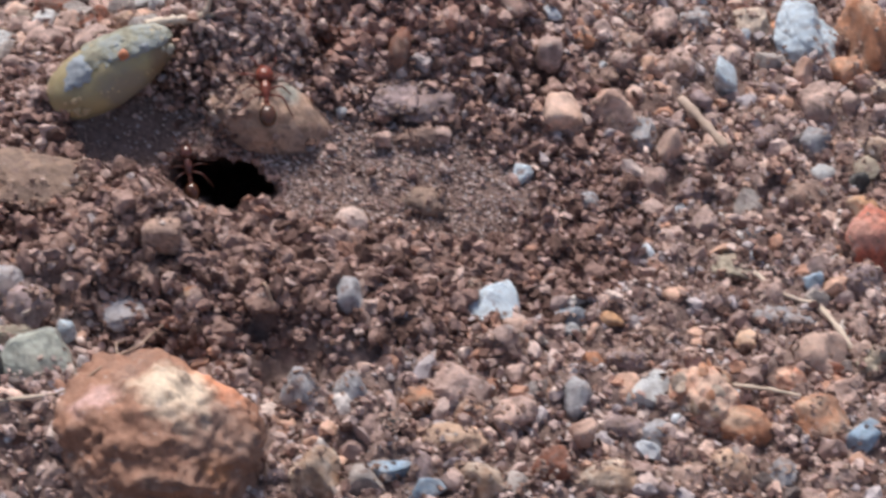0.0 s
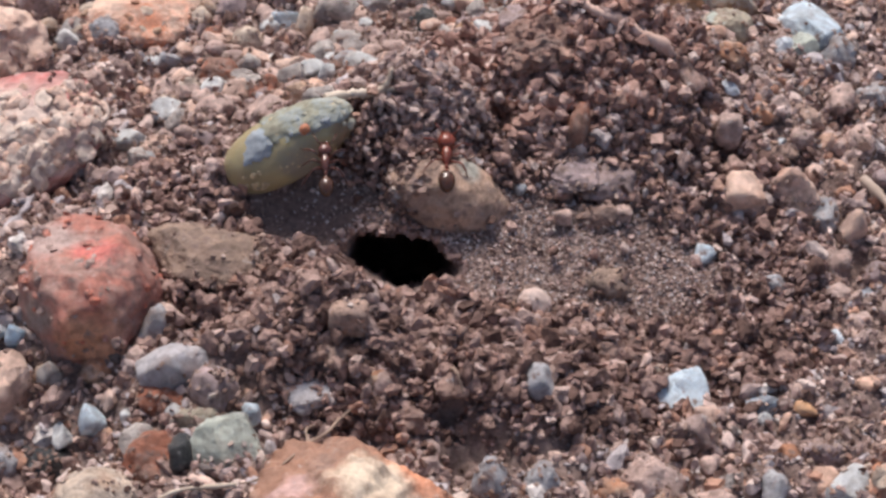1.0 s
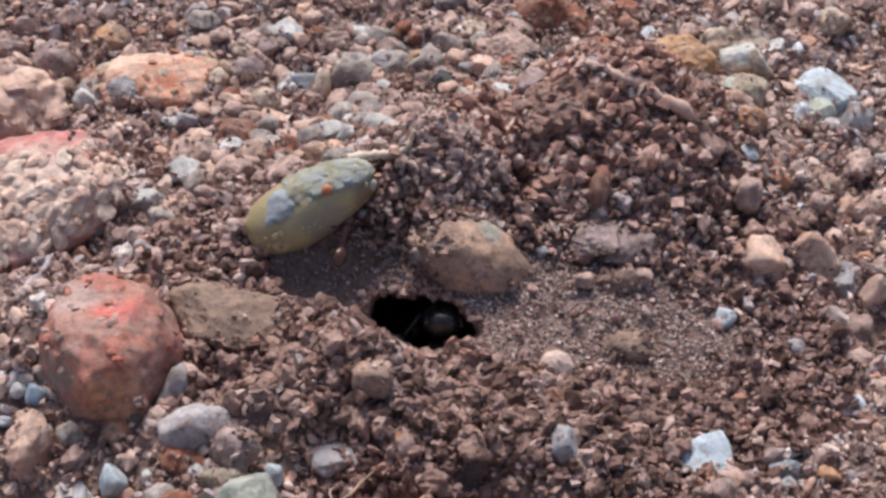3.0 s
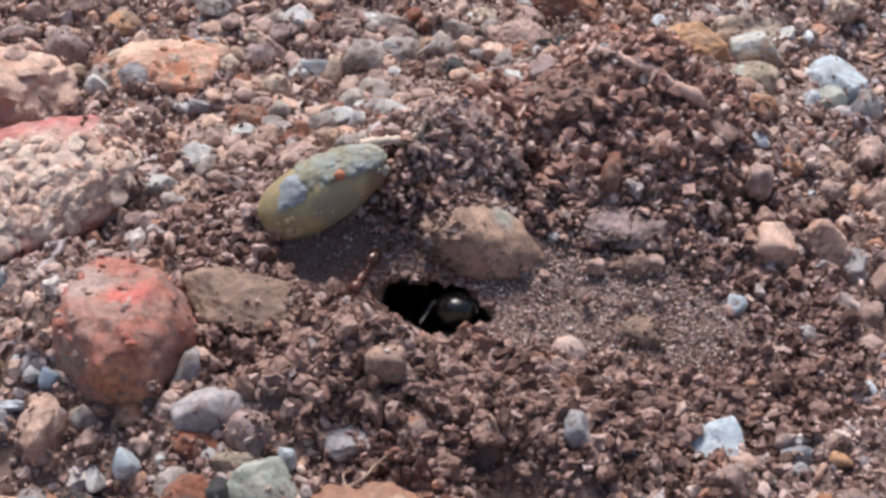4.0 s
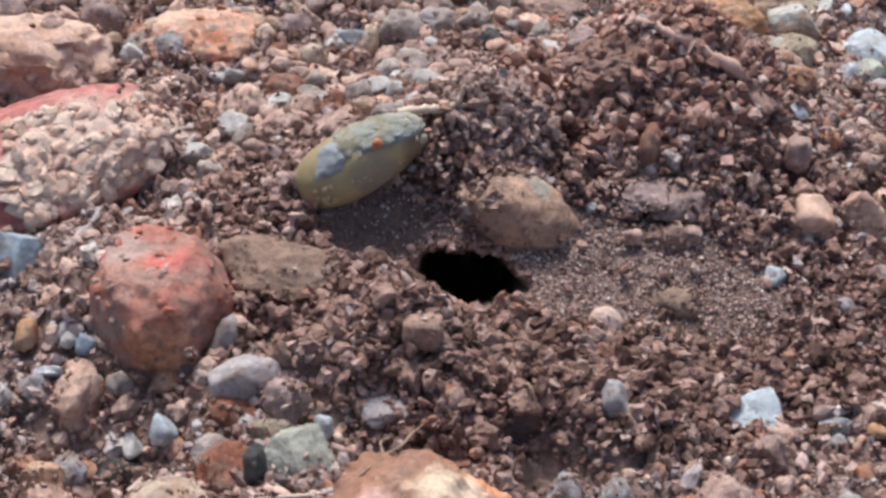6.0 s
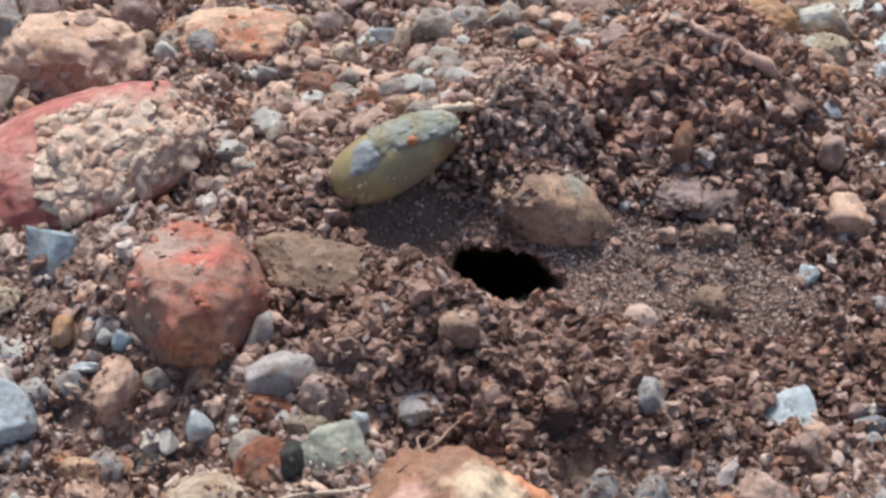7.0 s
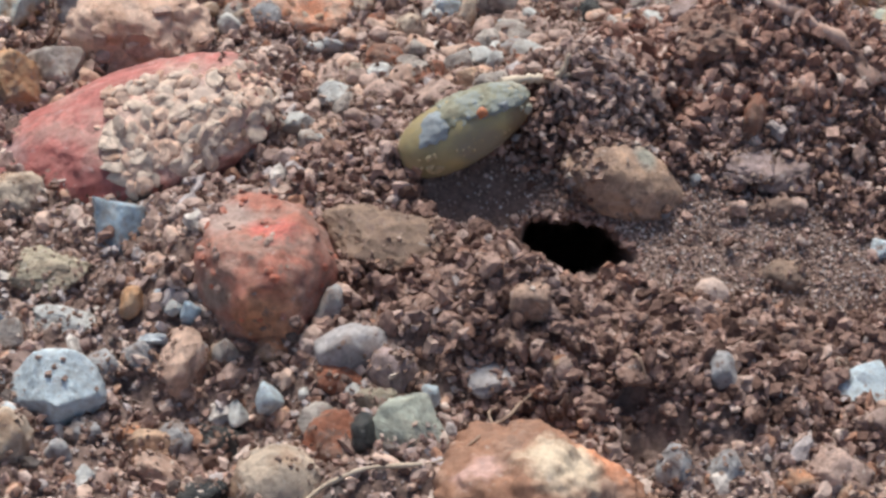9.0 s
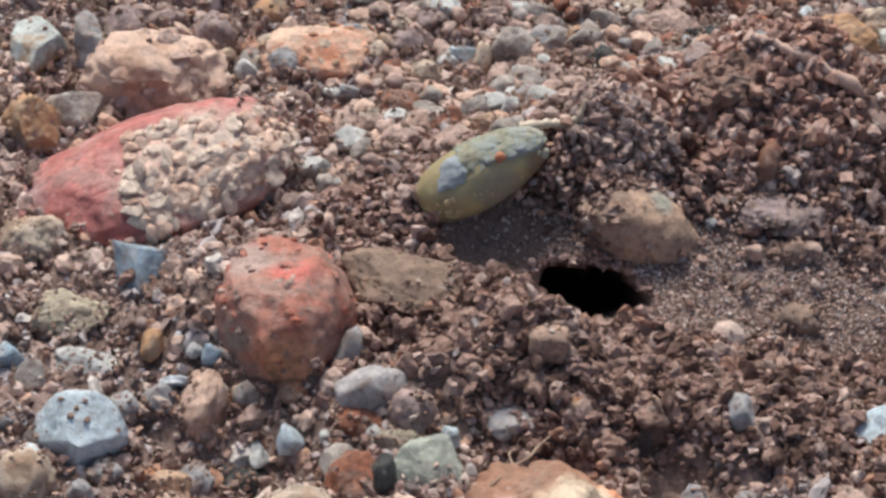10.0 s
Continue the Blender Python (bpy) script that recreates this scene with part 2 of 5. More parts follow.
M_GRAVEL = grain_material("gravel_grain", [
    (0.0, (0.330, 0.228, 0.202)), (0.20, (0.440, 0.318, 0.280)), (0.36, (0.550, 0.422, 0.384)), (0.50, (0.619, 0.445, 0.374)), (0.60, (0.454, 0.404, 0.416)),
    (0.70, (0.590, 0.375, 0.282)), (0.77, (0.648, 0.522, 0.468)), (0.82, (0.430, 0.235, 0.165)), (0.88, (0.400, 0.300, 0.280)), (0.93, (0.544, 0.585, 0.632)), (0.95, (0.138, 0.110, 0.104)), (0.98, (0.614, 0.562, 0.534))], 0.55, 1500)
M_FINEGRAVEL = grain_material("fine_gravel_grain", [
    (0.0, (0.283, 0.197, 0.175)), (0.18, (0.382, 0.279, 0.252)), (0.40, (0.492, 0.375, 0.343)), (0.60, (0.591, 0.464, 0.427)), (0.74, (0.443, 0.393, 0.402)),
    (0.84, (0.530, 0.360, 0.285)), (0.90, (0.677, 0.584, 0.552)), (0.96, (0.172, 0.131, 0.120))], 0.7)
M_STUCK = grain_material("stuck_soil_grain", [
    (0.0, (0.269, 0.178, 0.149)), (0.3, (0.358, 0.248, 0.209)), (0.6, (0.437, 0.328, 0.278)), (0.85, (0.328, 0.209, 0.159)), (0.95, (0.517, 0.437, 0.397))], 0.8)
M_FINE = grain_material("fine_soil_grain", [
    (0.0, (0.273, 0.186, 0.159)), (0.16, (0.385, 0.268, 0.230)), (0.40, (0.479, 0.354, 0.317)), (0.62, (0.559, 0.447, 0.410)), (0.78, (0.497, 0.442, 0.435)),
    (0.90, (0.659, 0.497, 0.423)), (0.95, (0.740, 0.680, 0.660))], 0.75)


# ---- the lie of the ground, in millimetres ----
MOUNDS = [
    (0, 8, 16, 10, 3.44),
    (-8, -8, 11, 7, 0.6),
    (12, 16, 7, 7, 6.39),
    (16, 0, 11, 7, -0.76),
    (-20, 20, 16, 10, -1.32),
    (4, -12, 6, 4, 2.2),
    (0, 8, 4, 4, 4.27),
    (-20, -4, 4, 4, 3.01),
    (-4, -8, 4, 4, 3.42),
    (16, -8, 4, 4, -1.27),
    (-8, 4, 4, 4, 1.56),
    (-8, -20, 6, 4, 2.83),
    (-4, -16, 4, 4, -1.74),
    (-20, -16, 6, 4, -2.4),
    (24, 16, 7, 7, 1.32),
    (-12, -12, 4, 4, 1.61),
    (-16, 0, 6, 4, 1.46),
]
HOLE_X, HOLE_Y, HOLE_A, HOLE_B = -0.2, -2.0, 2.95, 2.5
PITS = [
    (-4.95, 1.23, 2.3, 0.6),
    (-7.49, 0.76, 1.6, 0.5),
    (5.28, 9.11, 1.3, 2),
    (6.94, 6.12, 0.9, 1.2),
    (19.39, 8.58, 0.9, 1.5),
    (4.1, -15.3, 2.3, 2.0),
    (2.24, -13.53, 0.9, 1.2),
    (5.33, 8.76, 1, 1),
    (17.40, 11.67, 0.9, 1),
    (26.65, 1.25, 0.9, 1.2),
    (2.60, -13.02, 1, 0.9),
]


def hole_edge(x, y):
    """Under 1 inside the nest's mouth."""
    u, v = (x - HOLE_X) / HOLE_A, (y - HOLE_Y) / HOLE_B
    turn = math.atan2(v, u)
    return math.hypot(u, v) / (1 + 0.10 * math.sin(3 * turn + 0.6) + 0.06 * math.sin(5 * turn + 2.0) + 0.04 * math.sin(9 * turn))


def sunk(x, y):
    """How deep the tunnel goes under x, y of its mouth."""
    e = hole_edge(x, y)
    return 12.0 * (1 - smooth(0.66, 1.03, e)) if e < 1.03 else 0.0


def drawn_back(deep):
    """How far back the tunnel has led at a depth: slanting first, then straight down."""
    return 1.4 * min(deep, 6.0) + 0.2 * max(deep - 6.0, 0.0)


def smooth(a, b, v):
    v = min(1.0, max(0.0, (v - a) / (b - a)))
    return v * v * (3 - 2 * v)


def lie(x, y, fine=True):
    """Height of the soil at x, y."""
    if abs(x) > 90 or abs(y) > 90:
        return 0.0
    z = sum(h * math.exp(-((x - a) / sx) ** 2 - ((y - b) / sy) ** 2) for a, b, sx, sy, h in MOUNDS)
    if fine:
        calm = smoothed(x, y)
        z += (0.85 - 0.6 * calm) * noise.noise(Vector((x * 0.35, y * 0.35, 3.1))) + (0.48 - 0.36 * calm) * noise.noise(Vector((x * 0.9, y * 0.9, 7.7)))
        z += (0.36 - 0.27 * calm) * noise.noise(Vector((x * 1.9, y * 1.9, 1.3)))
        for px, py, pr, pd in PITS:
            q = ((x - px) ** 2 + (y - py) ** 2) / pr**2
            if q < 6:
                z -= pd * math.exp(-q)
        e = hole_edge(x, y)
        if e < 1.3:
            z -= 0.35 * (1 - smooth(1.0, 1.3, e)) + sunk(x, y)
    return z


def smoothed(x, y):
    """1 on the swept slope behind the hole and under the seed, 0 among loose crumbs."""
    a = math.hypot((x - 9.4) / 10.4, (y + 0.4) / 4.4)
    b = math.hypot((x + 3.8) / 5.0, (y - 1.1) / 2.6)
    return 1 - smooth(0.75, 1.25, min(a, b) + 0.15 * noise.noise(Vector((x * 0.5, y * 0.5, 9))))


def in_pit(x, y):
    return any((x - px) ** 2 + (y - py) ** 2 < 0.8 * pr**2 for px, py, pr, pd in PITS)


def gravelly(x, y):
    """0 on the mound of crumbs, 1 on the gravel round it."""
    d = math.hypot((x - 4.6) / 18.8, (y - 0.5) / 15.0) + 0.16 * noise.noise(Vector((x * 0.16, y * 0.16, 5)))
    w = 1.6 * noise.noise(Vector((x * 0.3, y * 0.3, 8)))
    behind = smooth(6.0, 9.5, y + w) * (1 - smooth(-2.0, 1.6, x - 0.14 * (y - 8) + w))  # the pale gravel bank behind the seed
    far = smooth(16.5, 20.0, y + w) * (1 - smooth(4.5, 8.5, x + w))
    return max(smooth(0.88, 1.12, d), behind, far)


def spaced(lo, hi, step, far):
    inner = list(np.arange(lo, hi + step / 2, step))
    out, s = [], step
    while (out[-1] if out else 0) < far:
        s *= 1.45
        out.append((out[-1] if out else 0) + s)
    return [lo - o for o in reversed(out)] + inner + [hi + o for o in out]


def build_ground():
    xs, ys = spaced(-46, 47, 0.29, 3000), spaced(-30, 40, 0.29, 3000)
    verts = [(x * MM, (y + drawn_back(sunk(x, y))) * MM, lie(x, y) * MM) for y in ys for x in xs]  # the tunnel leads back as it goes down
    w = len(xs)
    faces = [(j * w + i, j * w + i + 1, (j + 1) * w + i + 1, (j + 1) * w + i) for j in range(len(ys) - 1) for i in range(w - 1)]
    me = bpy.data.meshes.new("ground")
    me.from_pydata(verts, [], faces)
    me.polygons.foreach_set("use_smooth", [True] * len(faces))
    me.materials.append(M_GROUND)
    return tagged(new("ground", me), "reddish brown sandy soil heaped round a nest hole", "ground", kind="structure")


build_ground()


# ---- parts ----
def part(name, bm, material, parent=None, label=""):
    me = bpy.data.meshes.new(name)
    bm.to_mesh(me)
    bm.free()
    me.materials.append(material)
    ob = new(name, me)
    ob.parent = parent
    if label:
        ob["label"] = label
    return ob


def rock_bmesh(rng, a, b, c, shape, level=3):
    """A stone of half-axes a, b, c in millimetres: broken faces, grown-together granules, a pitted skin."""
    bm = bmesh.new()
    bmesh.ops.create_icosphere(bm, subdivisions=level, radius=1.0)
    cuts = []
    for _ in range({"a": 11, "r": 9, "f": 9, "c": 1, "s": 0, "g": 7, "q": 14}[shape]):
        d = Vector((rng.gauss(0, 1), rng.gauss(0, 1), rng.gauss(0, 1))).normalized()
        cuts.append((d, rng.uniform(0.48, 0.84) if shape == "q" else rng.uniform(0.56, 0.9) if shape in "af" else rng.uniform(0.70, 0.93)))
    off = Vector((rng.uniform(0, 90), rng.uniform(0, 90), rng.uniform(0, 90)))
    lump = {"a": 0.20, "r": 0.15, "f": 0.17, "c": 0.14, "s": 0.10, "g": 0.14, "q": 0.10}[shape]
    fine = 0.35 if shape in "sq" else 0.6 if shape == "g" else 0.9 if shape == "c" else 1.0
    granule = {"a": 0.11, "r": 0.07, "f": 0.10, "c": 0.04, "s": 0.03, "g": 0.055, "q": 0.025}[shape]
    many = 1.9 if max(a, b) < 1.3 else 2.6 if max(a, b) < 2.6 else 3.6
    for v in bm.verts:
        p = v.co.copy()
        if shape == "c":
            k = (abs(p.x) ** 5 + abs(p.y) ** 5 + abs(p.z) ** 5) ** (1 / 5)
            p = p / k * 0.9
        for d, h in cuts:
            over = p.dot(d) - h
            if over > 0:
                p -= d * over * 0.94
        w = p * many + off + 0.35 * Vector((noise.noise(p * 3 + off), noise.noise(p * 3 - off), noise.noise(p * 3 + 2 * off)))
        near = noise.voronoi(w)[0]
        k = lump * noise.noise(p * 1.3 + off) + granule * (min(0.32, near[1] - near[0]) - 0.2) + 0.5 * granule * noise.cell(w * 0.8)
        k += fine * (0.065 * noise.noise(p * 3.1 + off) + 0.06 * noise.noise(p * 7.0 + off) + 0.035 * noise.noise(p * 15.0 + off) + (0.022 * noise.noise(p * 28.0 + off) if level > 3 else 0))
        p *= 1 + k
        v.co = Vector((p.x * a, p.y * b, p.z * c)) * ((1.26 if shape == "q" else 1.10) * MM)
    for f in bm.faces:
        f.smooth = True
    return bm


def clod_bmesh(rng, a, b, c):
    """A crumbly lump in one skin: knobs of stuck crumbs over an angular core."""
    bm = bmesh.new()
    bmesh.ops.create_icosphere(bm, subdivisions=3 if a < 1.6 else 5, radius=1.0)
    knobs = []
    for _ in range(9 if a < 1.6 else 26):
        d = Vector((rng.gauss(0, 1), rng.gauss(0, 1), rng.gauss(0, 1))).normalized()
        knobs.append((d * rng.uniform(0.5, 0.75), rng.uniform(0.26, 0.5)))
    off = Vector((rng.uniform(0, 90), rng.uniform(0, 90), rng.uniform(0, 90)))
    for v in bm.verts:
        d = v.co.normalized()
        far = 0.62
        for k, r in knobs:
            m = d.dot(k)
            q = m * m - k.length_squared + r * r
            if q > 0:
                far = max(far, m + math.sqrt(q))
        far *= 1 + 0.14 * noise.noise(d * 4 + off) + (0.12 * noise.cell(d * 3.0 + off) if a < 1.6 else 0.12 * noise.noise(d * 11 + off))
        v.co = Vector((d.x * a, d.y * b, d.z * c)) * far * 1.1 * MM
    for f in bm.faces:
        f.smooth = False
    return bm


SHAPE_WORDS = {"a": "angular", "r": "rounded", "f": "flat", "c": "blocky", "s": "smooth", "g": "rough"}
PLACED, LARGE = [], []
CLEAN = ("white", "bluewhite", "blue", "glassy", "whiteochre", "pale", "lilac")


def pebble(colour, shape, x, y, z, a, b, c, turn=0.0):
    """A stone at x, y, z with half-axes a, b, c, all in millimetres, half sunk in the soil."""
    rng = random.Random(len(PLACED) * 77 + 5)
    words, mat = STONES[colour]
    clod = colour in ("brown", "clay")
    ob = part("soil_clod" if clod else "pebble", clod_bmesh(rng, a, b, c) if clod else rock_bmesh(rng, a, b, c, "q" if colour in CLEAN and shape in "ar" else shape, 6 if a > 4.5 else 5 if a > 1.9 else 4 if a > 0.85 or shape == "c" else 3), mat)
    if a < 0.8:
        z += 0.15 + 0.3 * a  # small ones lie on top of the grit
    ob.matrix_world = pose(x * MM, y * MM, z * MM, rng.uniform(-9, 9), turn, rng.uniform(-12, 12))
    size = "large " if a > 2.6 else "tiny " if a < 0.75 else "small " if a < 1.3 else ""
    tail = "clod" if clod else "stone" if a > 2.6 else "pebble"
    tagged(ob, f"{size}{SHAPE_WORDS[shape]} {words} {tail} sunk in soil", "clod" if clod else "pebble", "loose stones round the nest")
    PLACED.append((x, y, max(a, b)))
    if a > 0.8 and not clod:
        few = {"redquartz": 0.02, "boulder": 0.06, "slate": 0.22, "salmon": 0.14, "pinkcream": 0.12, "orangecream": 0.12}
        LARGE.append((ob, (few.get(colour, 0.16 if colour in CLEAN else 0.5)) * (1.0 if a > 1.2 else 0.8)))
    return ob


def crust(ob, name, colour, count, r0, r1, where, flat=0.7, seed=1):
    """Lumps grown on a stone: where(x, y, z) picks the spots on its skin, from -1 to 1 along its half-axes."""
    rng = random.Random(seed)
    size = [max(abs(v.co[k]) for v in ob.data.vertices) for k in range(3)]
    spots = [v for v in ob.data.vertices if where(*(v.co[k] / size[k] for k in range(3)))]
    for v in rng.sample(spots, min(count, len(spots))):
        r = rng.uniform(r0, r1)
        g = part(name, rock_bmesh(rng, r, r * rng.uniform(0.6, 1.0), r * flat, "a", 2), STONES[colour][1], ob)
        g.data.shade_flat()
        g.matrix_local = Matrix.Translation(v.co) @ v.normal.to_track_quat("Z", "Y").to_matrix().to_4x4() @ pose(0, 0, 0, rng.uniform(-30, 30), rng.uniform(-30, 30), rng.uniform(0, 180))


# ---- stones, each where it lies ----
pebble("whiteochre", "a", -34.96, 22.67, -0.46, 2.13, 2.08, 2.08, 0)
pebble("greyblue", "a", -31.99, 23.54, -0.62, 1.55, 2.09, 2.09, 0)
pebble("mauve", "r", -30.03, 24.74, -0.55, 1.66, 1.87, 1.87, 0)
pebble("pinkcream", "r", -27.62, 20.2, -0.7, 4.4, 4.0, 2.8, 0)
pebble("mauve", "r", -23.96, 25.75, -0.78, 1.27, 1.72, 1.72, 0)
pebble("ochre", "r", -20.73, 28.39, -0.54, 1.19, 1.12, 1.12, 0)
pebble("orangecream", "g", -17.06, 24.57, -0.93, 4.29, 2.77, 1.54, 0)
pebble("greyblue", "r", -19.20, 23.10, -1.04, 1.27, 1.48, 1.48, 0)
pebble("pale", "r", -31.77, 15.12, -0.41, 1.70, 1.84, 1.84, 0)
pebble("ochre", "a", -33.80, 13.08, -0.28, 1.92, 2.49, 2.49, 0)
pebble("redquartz", "s", -26.1, 7.9, 0.35, 8.1, 5.2, 2.9, -18)
pebble("cream", "a", -31.88, 1.54, 0.05, 1.96, 1.64, 1.64, 0)
pebble("blue", "a", -25.69, -0.55, 0.48, 1.92, 1.99, 1.99, 0)
pebble("salmon", "g", -17.1, -5.73, 2.2, 3.5, 4.6, 3.2, 0)
pebble("straw", "f", -29.09, -4.68, 0.42, 2.36, 1.81, 0.78, 0)
pebble("white", "f", -27.44, -8.39, 0.26, 2.00, 1.15, 0.50, -8)
pebble("blue", "a", -31.66, -8.33, 0.05, 1.13, 1.13, 1.13, 0)
pebble("bluewhite", "a", -27.25, -13.68, -0.31, 2.33, 1.93, 1.93, 0)
pebble("tanpink", "a", -20.95, -11.2, -0.1, 1.5, 1.9, 1.8, 10)
pebble("ochre", "r", -23.88, -7.61, 0.69, 0.67, 0.83, 0.83, 0)
pebble("blue", "r", -20.70, -8.53, 0.95, 0.60, 0.68, 0.68, 0)
pebble("white", "a", -21.53, -8.15, 1.05, 0.48, 0.50, 0.50, 0)
pebble("orange", "r", -23.05, -15.16, -1.69, 0.96, 0.84, 0.84, 0)
pebble("white", "a", -17.49, -13.94, -1.20, 0.62, 0.70, 0.70, 0)
pebble("dark", "a", -18.32, -14.91, -1.80, 1.70, 1.12, 0.98, 0)
pebble("lilac", "r", -12.02, -12.08, 2.07, 1.87, 1.53, 1.53, 0)
pebble("rust", "r", -12.52, -13.49, 1.47, 1.28, 0.86, 0.86, 0)
pebble("mauve", "a", -9.45, -12.66, 1.53, 1.41, 1.49, 1.49, 0)
pebble("greyblue", "a", -13.28, -8.11, 1.28, 0.73, 1.32, 1.32, 10)
pebble("white", "r", -11.50, -14.36, 1.33, 0.55, 0.45, 0.45, 0)
pebble("white", "r", -14.11, -13.91, 0.57, 0.46, 0.35, 0.35, 0)
pebble("rust", "r", -12.34, -17.23, 0.53, 1.50, 1.69, 1.69, 0)
pebble("dark", "r", -10.79, -18.08, 1.88, 0.65, 1.10, 1.10, -20)
pebble("pale", "r", -13.39, -15.97, 0.48, 0.94, 1.09, 1.09, 0)
pebble("glassy", "a", -8.51, -17.69, 1.84, 2.00, 1.81, 1.81, 0)
pebble("bluewhite", "r", -7.80, -13.70, 0.72, 0.61, 0.66, 0.66, 0)
pebble("straw", "r", -10.47, -14.78, 1.30, 1.36, 0.86, 0.86, 0)
pebble("lilac", "f", -4.53, -12.35, 1.27, 1.54, 1.23, 0.53, 0)
pebble("dusty", "c", -2.73, -9.56, 4.13, 1.07, 0.83, 0.88, 0)
pebble("blush", "s", 7.40, -4.30, 0.75, 0.92, 0.95, 0.95, 0)
pebble("palepink", "r", -0.87, -12.32, 1.72, 0.65, 0.80, 0.80, 0)
pebble("boulder", "r", -2.2, -22.5, 1.0, 4.75, 5.0, 3.9, 0)
pebble("olive", "g", -10.3, -2.54, 2.2, 3.5, 2.35, 1.05, 5)
pebble("slate", "s", 2.75, 2.65, 2.75, 3.3, 2.1, 1.95, 26)
pebble("palepink", "r", -14.54, 14.53, 0.21, 1.13, 1.36, 1.36, 0)
pebble("white", "r", -16.33, 9.19, 0.85, 1.05, 0.68, 0.68, 0)
pebble("pale", "r", -15.48, 6.70, 1.32, 0.76, 0.94, 0.94, 0)
pebble("white", "f", -15.60, 20.28, -0.79, 1.12, 0.83, 0.36, 0)
pebble("dark", "r", 1.2, 22.3, 1.0, 1.0, 1.0, 1.0, 0)
pebble("ochre", "r", -0.36, 26.01, 0.04, 1.01, 1.05, 1.05, 0)
pebble("bluewhite", "a", -7.92, 23.93, -0.39, 1.00, 1.00, 1.00, 0)
pebble("cream", "a", -6.55, 22.86, -0.22, 0.57, 1.34, 1.34, 5)
pebble("bluewhite", "a", -4.22, 21.65, 0.06, 0.80, 0.90, 0.90, 0)
pebble("pale", "r", -4.81, 24.83, -0.13, 1.62, 1.48, 1.48, 0)
pebble("greyblue", "r", -2.51, 25.90, -0.04, 1.20, 1.10, 1.10, 0)
pebble("rust", "a", -11.33, 16.93, 0.07, 1.62, 1.38, 1.38, -10)
pebble("rust", "a", -8.30, 13.95, 1.36, 1.26, 1.02, 1.02, 10)
pebble("palepink", "a", -11.24, 11.32, 1.50, 1.24, 1.20, 1.20, 0)
pebble("pale", "r", -21.46, 22.90, -1.10, 1.00, 1.04, 1.04, 0)
pebble("white", "r", -21.69, 21.85, -1.12, 0.76, 0.73, 0.73, 0)
pebble("palepink", "a", -19.59, 16.33, -0.70, 1.11, 1.46, 1.46, 15)
pebble("greyblue", "a", 9.92, 15.03, 7.19, 0.71, 0.85, 0.85, 0)
pebble("white", "r", -15.10, 6.89, 1.33, 0.52, 0.51, 0.51, 0)
pebble("pale", "a", -13.45, 10.22, 1.24, 0.71, 0.72, 0.72, 0)
pebble("cream", "a", -33.14, 28.76, -0.27, 1.80, 1.35, 1.35, 0)
pebble("mauve", "a", -27.31, 27.28, -0.63, 1.77, 1.03, 0.89, 0)
pebble("greyblue", "r", -14.50, 26.41, -0.67, 1.56, 1.10, 1.10, 0)
pebble("mauve", "r", -11.46, 25.04, -0.54, 1.16, 1.31, 1.31, 0)
pebble("orange", "r", -16.17, 23.46, -0.96, 1.34, 0.85, 0.74, 0)
pebble("palepink", "a", -4.07, 27.03, -0.20, 0.98, 1.10, 1.10, 0)
pebble("palepink", "a", 5.64, 27.43, 0.24, 2.16, 1.55, 1.55, 20)
pebble("mauve", "a", 6.38, 16.57, 4.72, 1.09, 1.64, 1.64, 0)
pebble("greyblue", "a", -23.06, -10.67, -0.13, 0.94, 0.89, 0.89, 0)
pebble("greyblue", "r", -24.89, -11.58, -0.25, 0.94, 0.89, 0.89, 0)
pebble("pale", "a", -18.57, -10.57, 0.13, 0.78, 0.78, 0.78, 0)
pebble("greyblue", "a", -25.27, -15.47, -1.08, 0.92, 0.87, 0.87, 0)
pebble("cream", "r", -29.22, -17.49, -0.05, 1.67, 1.55, 1.55, 0)
pebble("greyblue", "r", -20.82, -14.99, -2.09, 0.93, 1.05, 1.05, 0)
pebble("tan", "r", -22.06, -15.62, -1.98, 1.39, 1.05, 1.05, 0)
pebble("bluewhite", "r", -16.08, -13.50, -0.28, 0.77, 0.87, 0.87, 0)
pebble("greyblue", "a", -30.58, -13.11, -0.05, 0.94, 0.89, 0.89, 0)
pebble("pale", "r", -29.98, -9.61, 0.06, 1.12, 0.90, 0.90, 0)
pebble("cream", "s", -15.0, -20.4, 0.7, 2.1, 1.9, 1.75, 0)
pebble("tanpink", "a", -21.43, -17.62, -1.85, 1.39, 1.27, 1.27, 15)
pebble("white", "r", -24.63, -19.75, -0.52, 0.60, 0.61, 0.61, 0)
pebble("greyblue", "r", -20.45, -15.08, -2.10, 0.71, 0.80, 0.80, 0)
pebble("greyblue", "r", 4.81, -17.52, 0.43, 0.90, 1.18, 1.18, 0)
pebble("bluewhite", "a", 15.27, -9.85, -0.92, 1.33, 1.80, 1.80, 0)
pebble("cream", "a", 14.28, -7.94, -1.06, 0.92, 0.82, 0.82, 10)
pebble("blue", "r", 19.54, -10.88, -0.31, 0.97, 0.91, 0.91, 0)
pebble("white", "r", 19.39, -12.10, -0.26, 0.45, 0.33, 0.33, 0)
pebble("palepink", "a", 12.77, -17.07, 0.12, 1.89, 1.26, 1.26, 0)
pebble("orange", "a", 11.03, -17.86, 0.05, 0.95, 0.73, 0.73, 0)
pebble("orange", "a", 13.77, -18.98, 0.05, 0.95, 0.94, 0.94, 0)
pebble("tan", "r", 12.66, -20.75, 0.06, 1.67, 0.98, 0.86, 0)
pebble("greyblue", "r", 7.43, -17.59, 0.29, 0.95, 1.04, 1.04, 0)
pebble("dark", "a", 9.48, -19.93, 0.04, 0.94, 0.69, 0.69, 0)
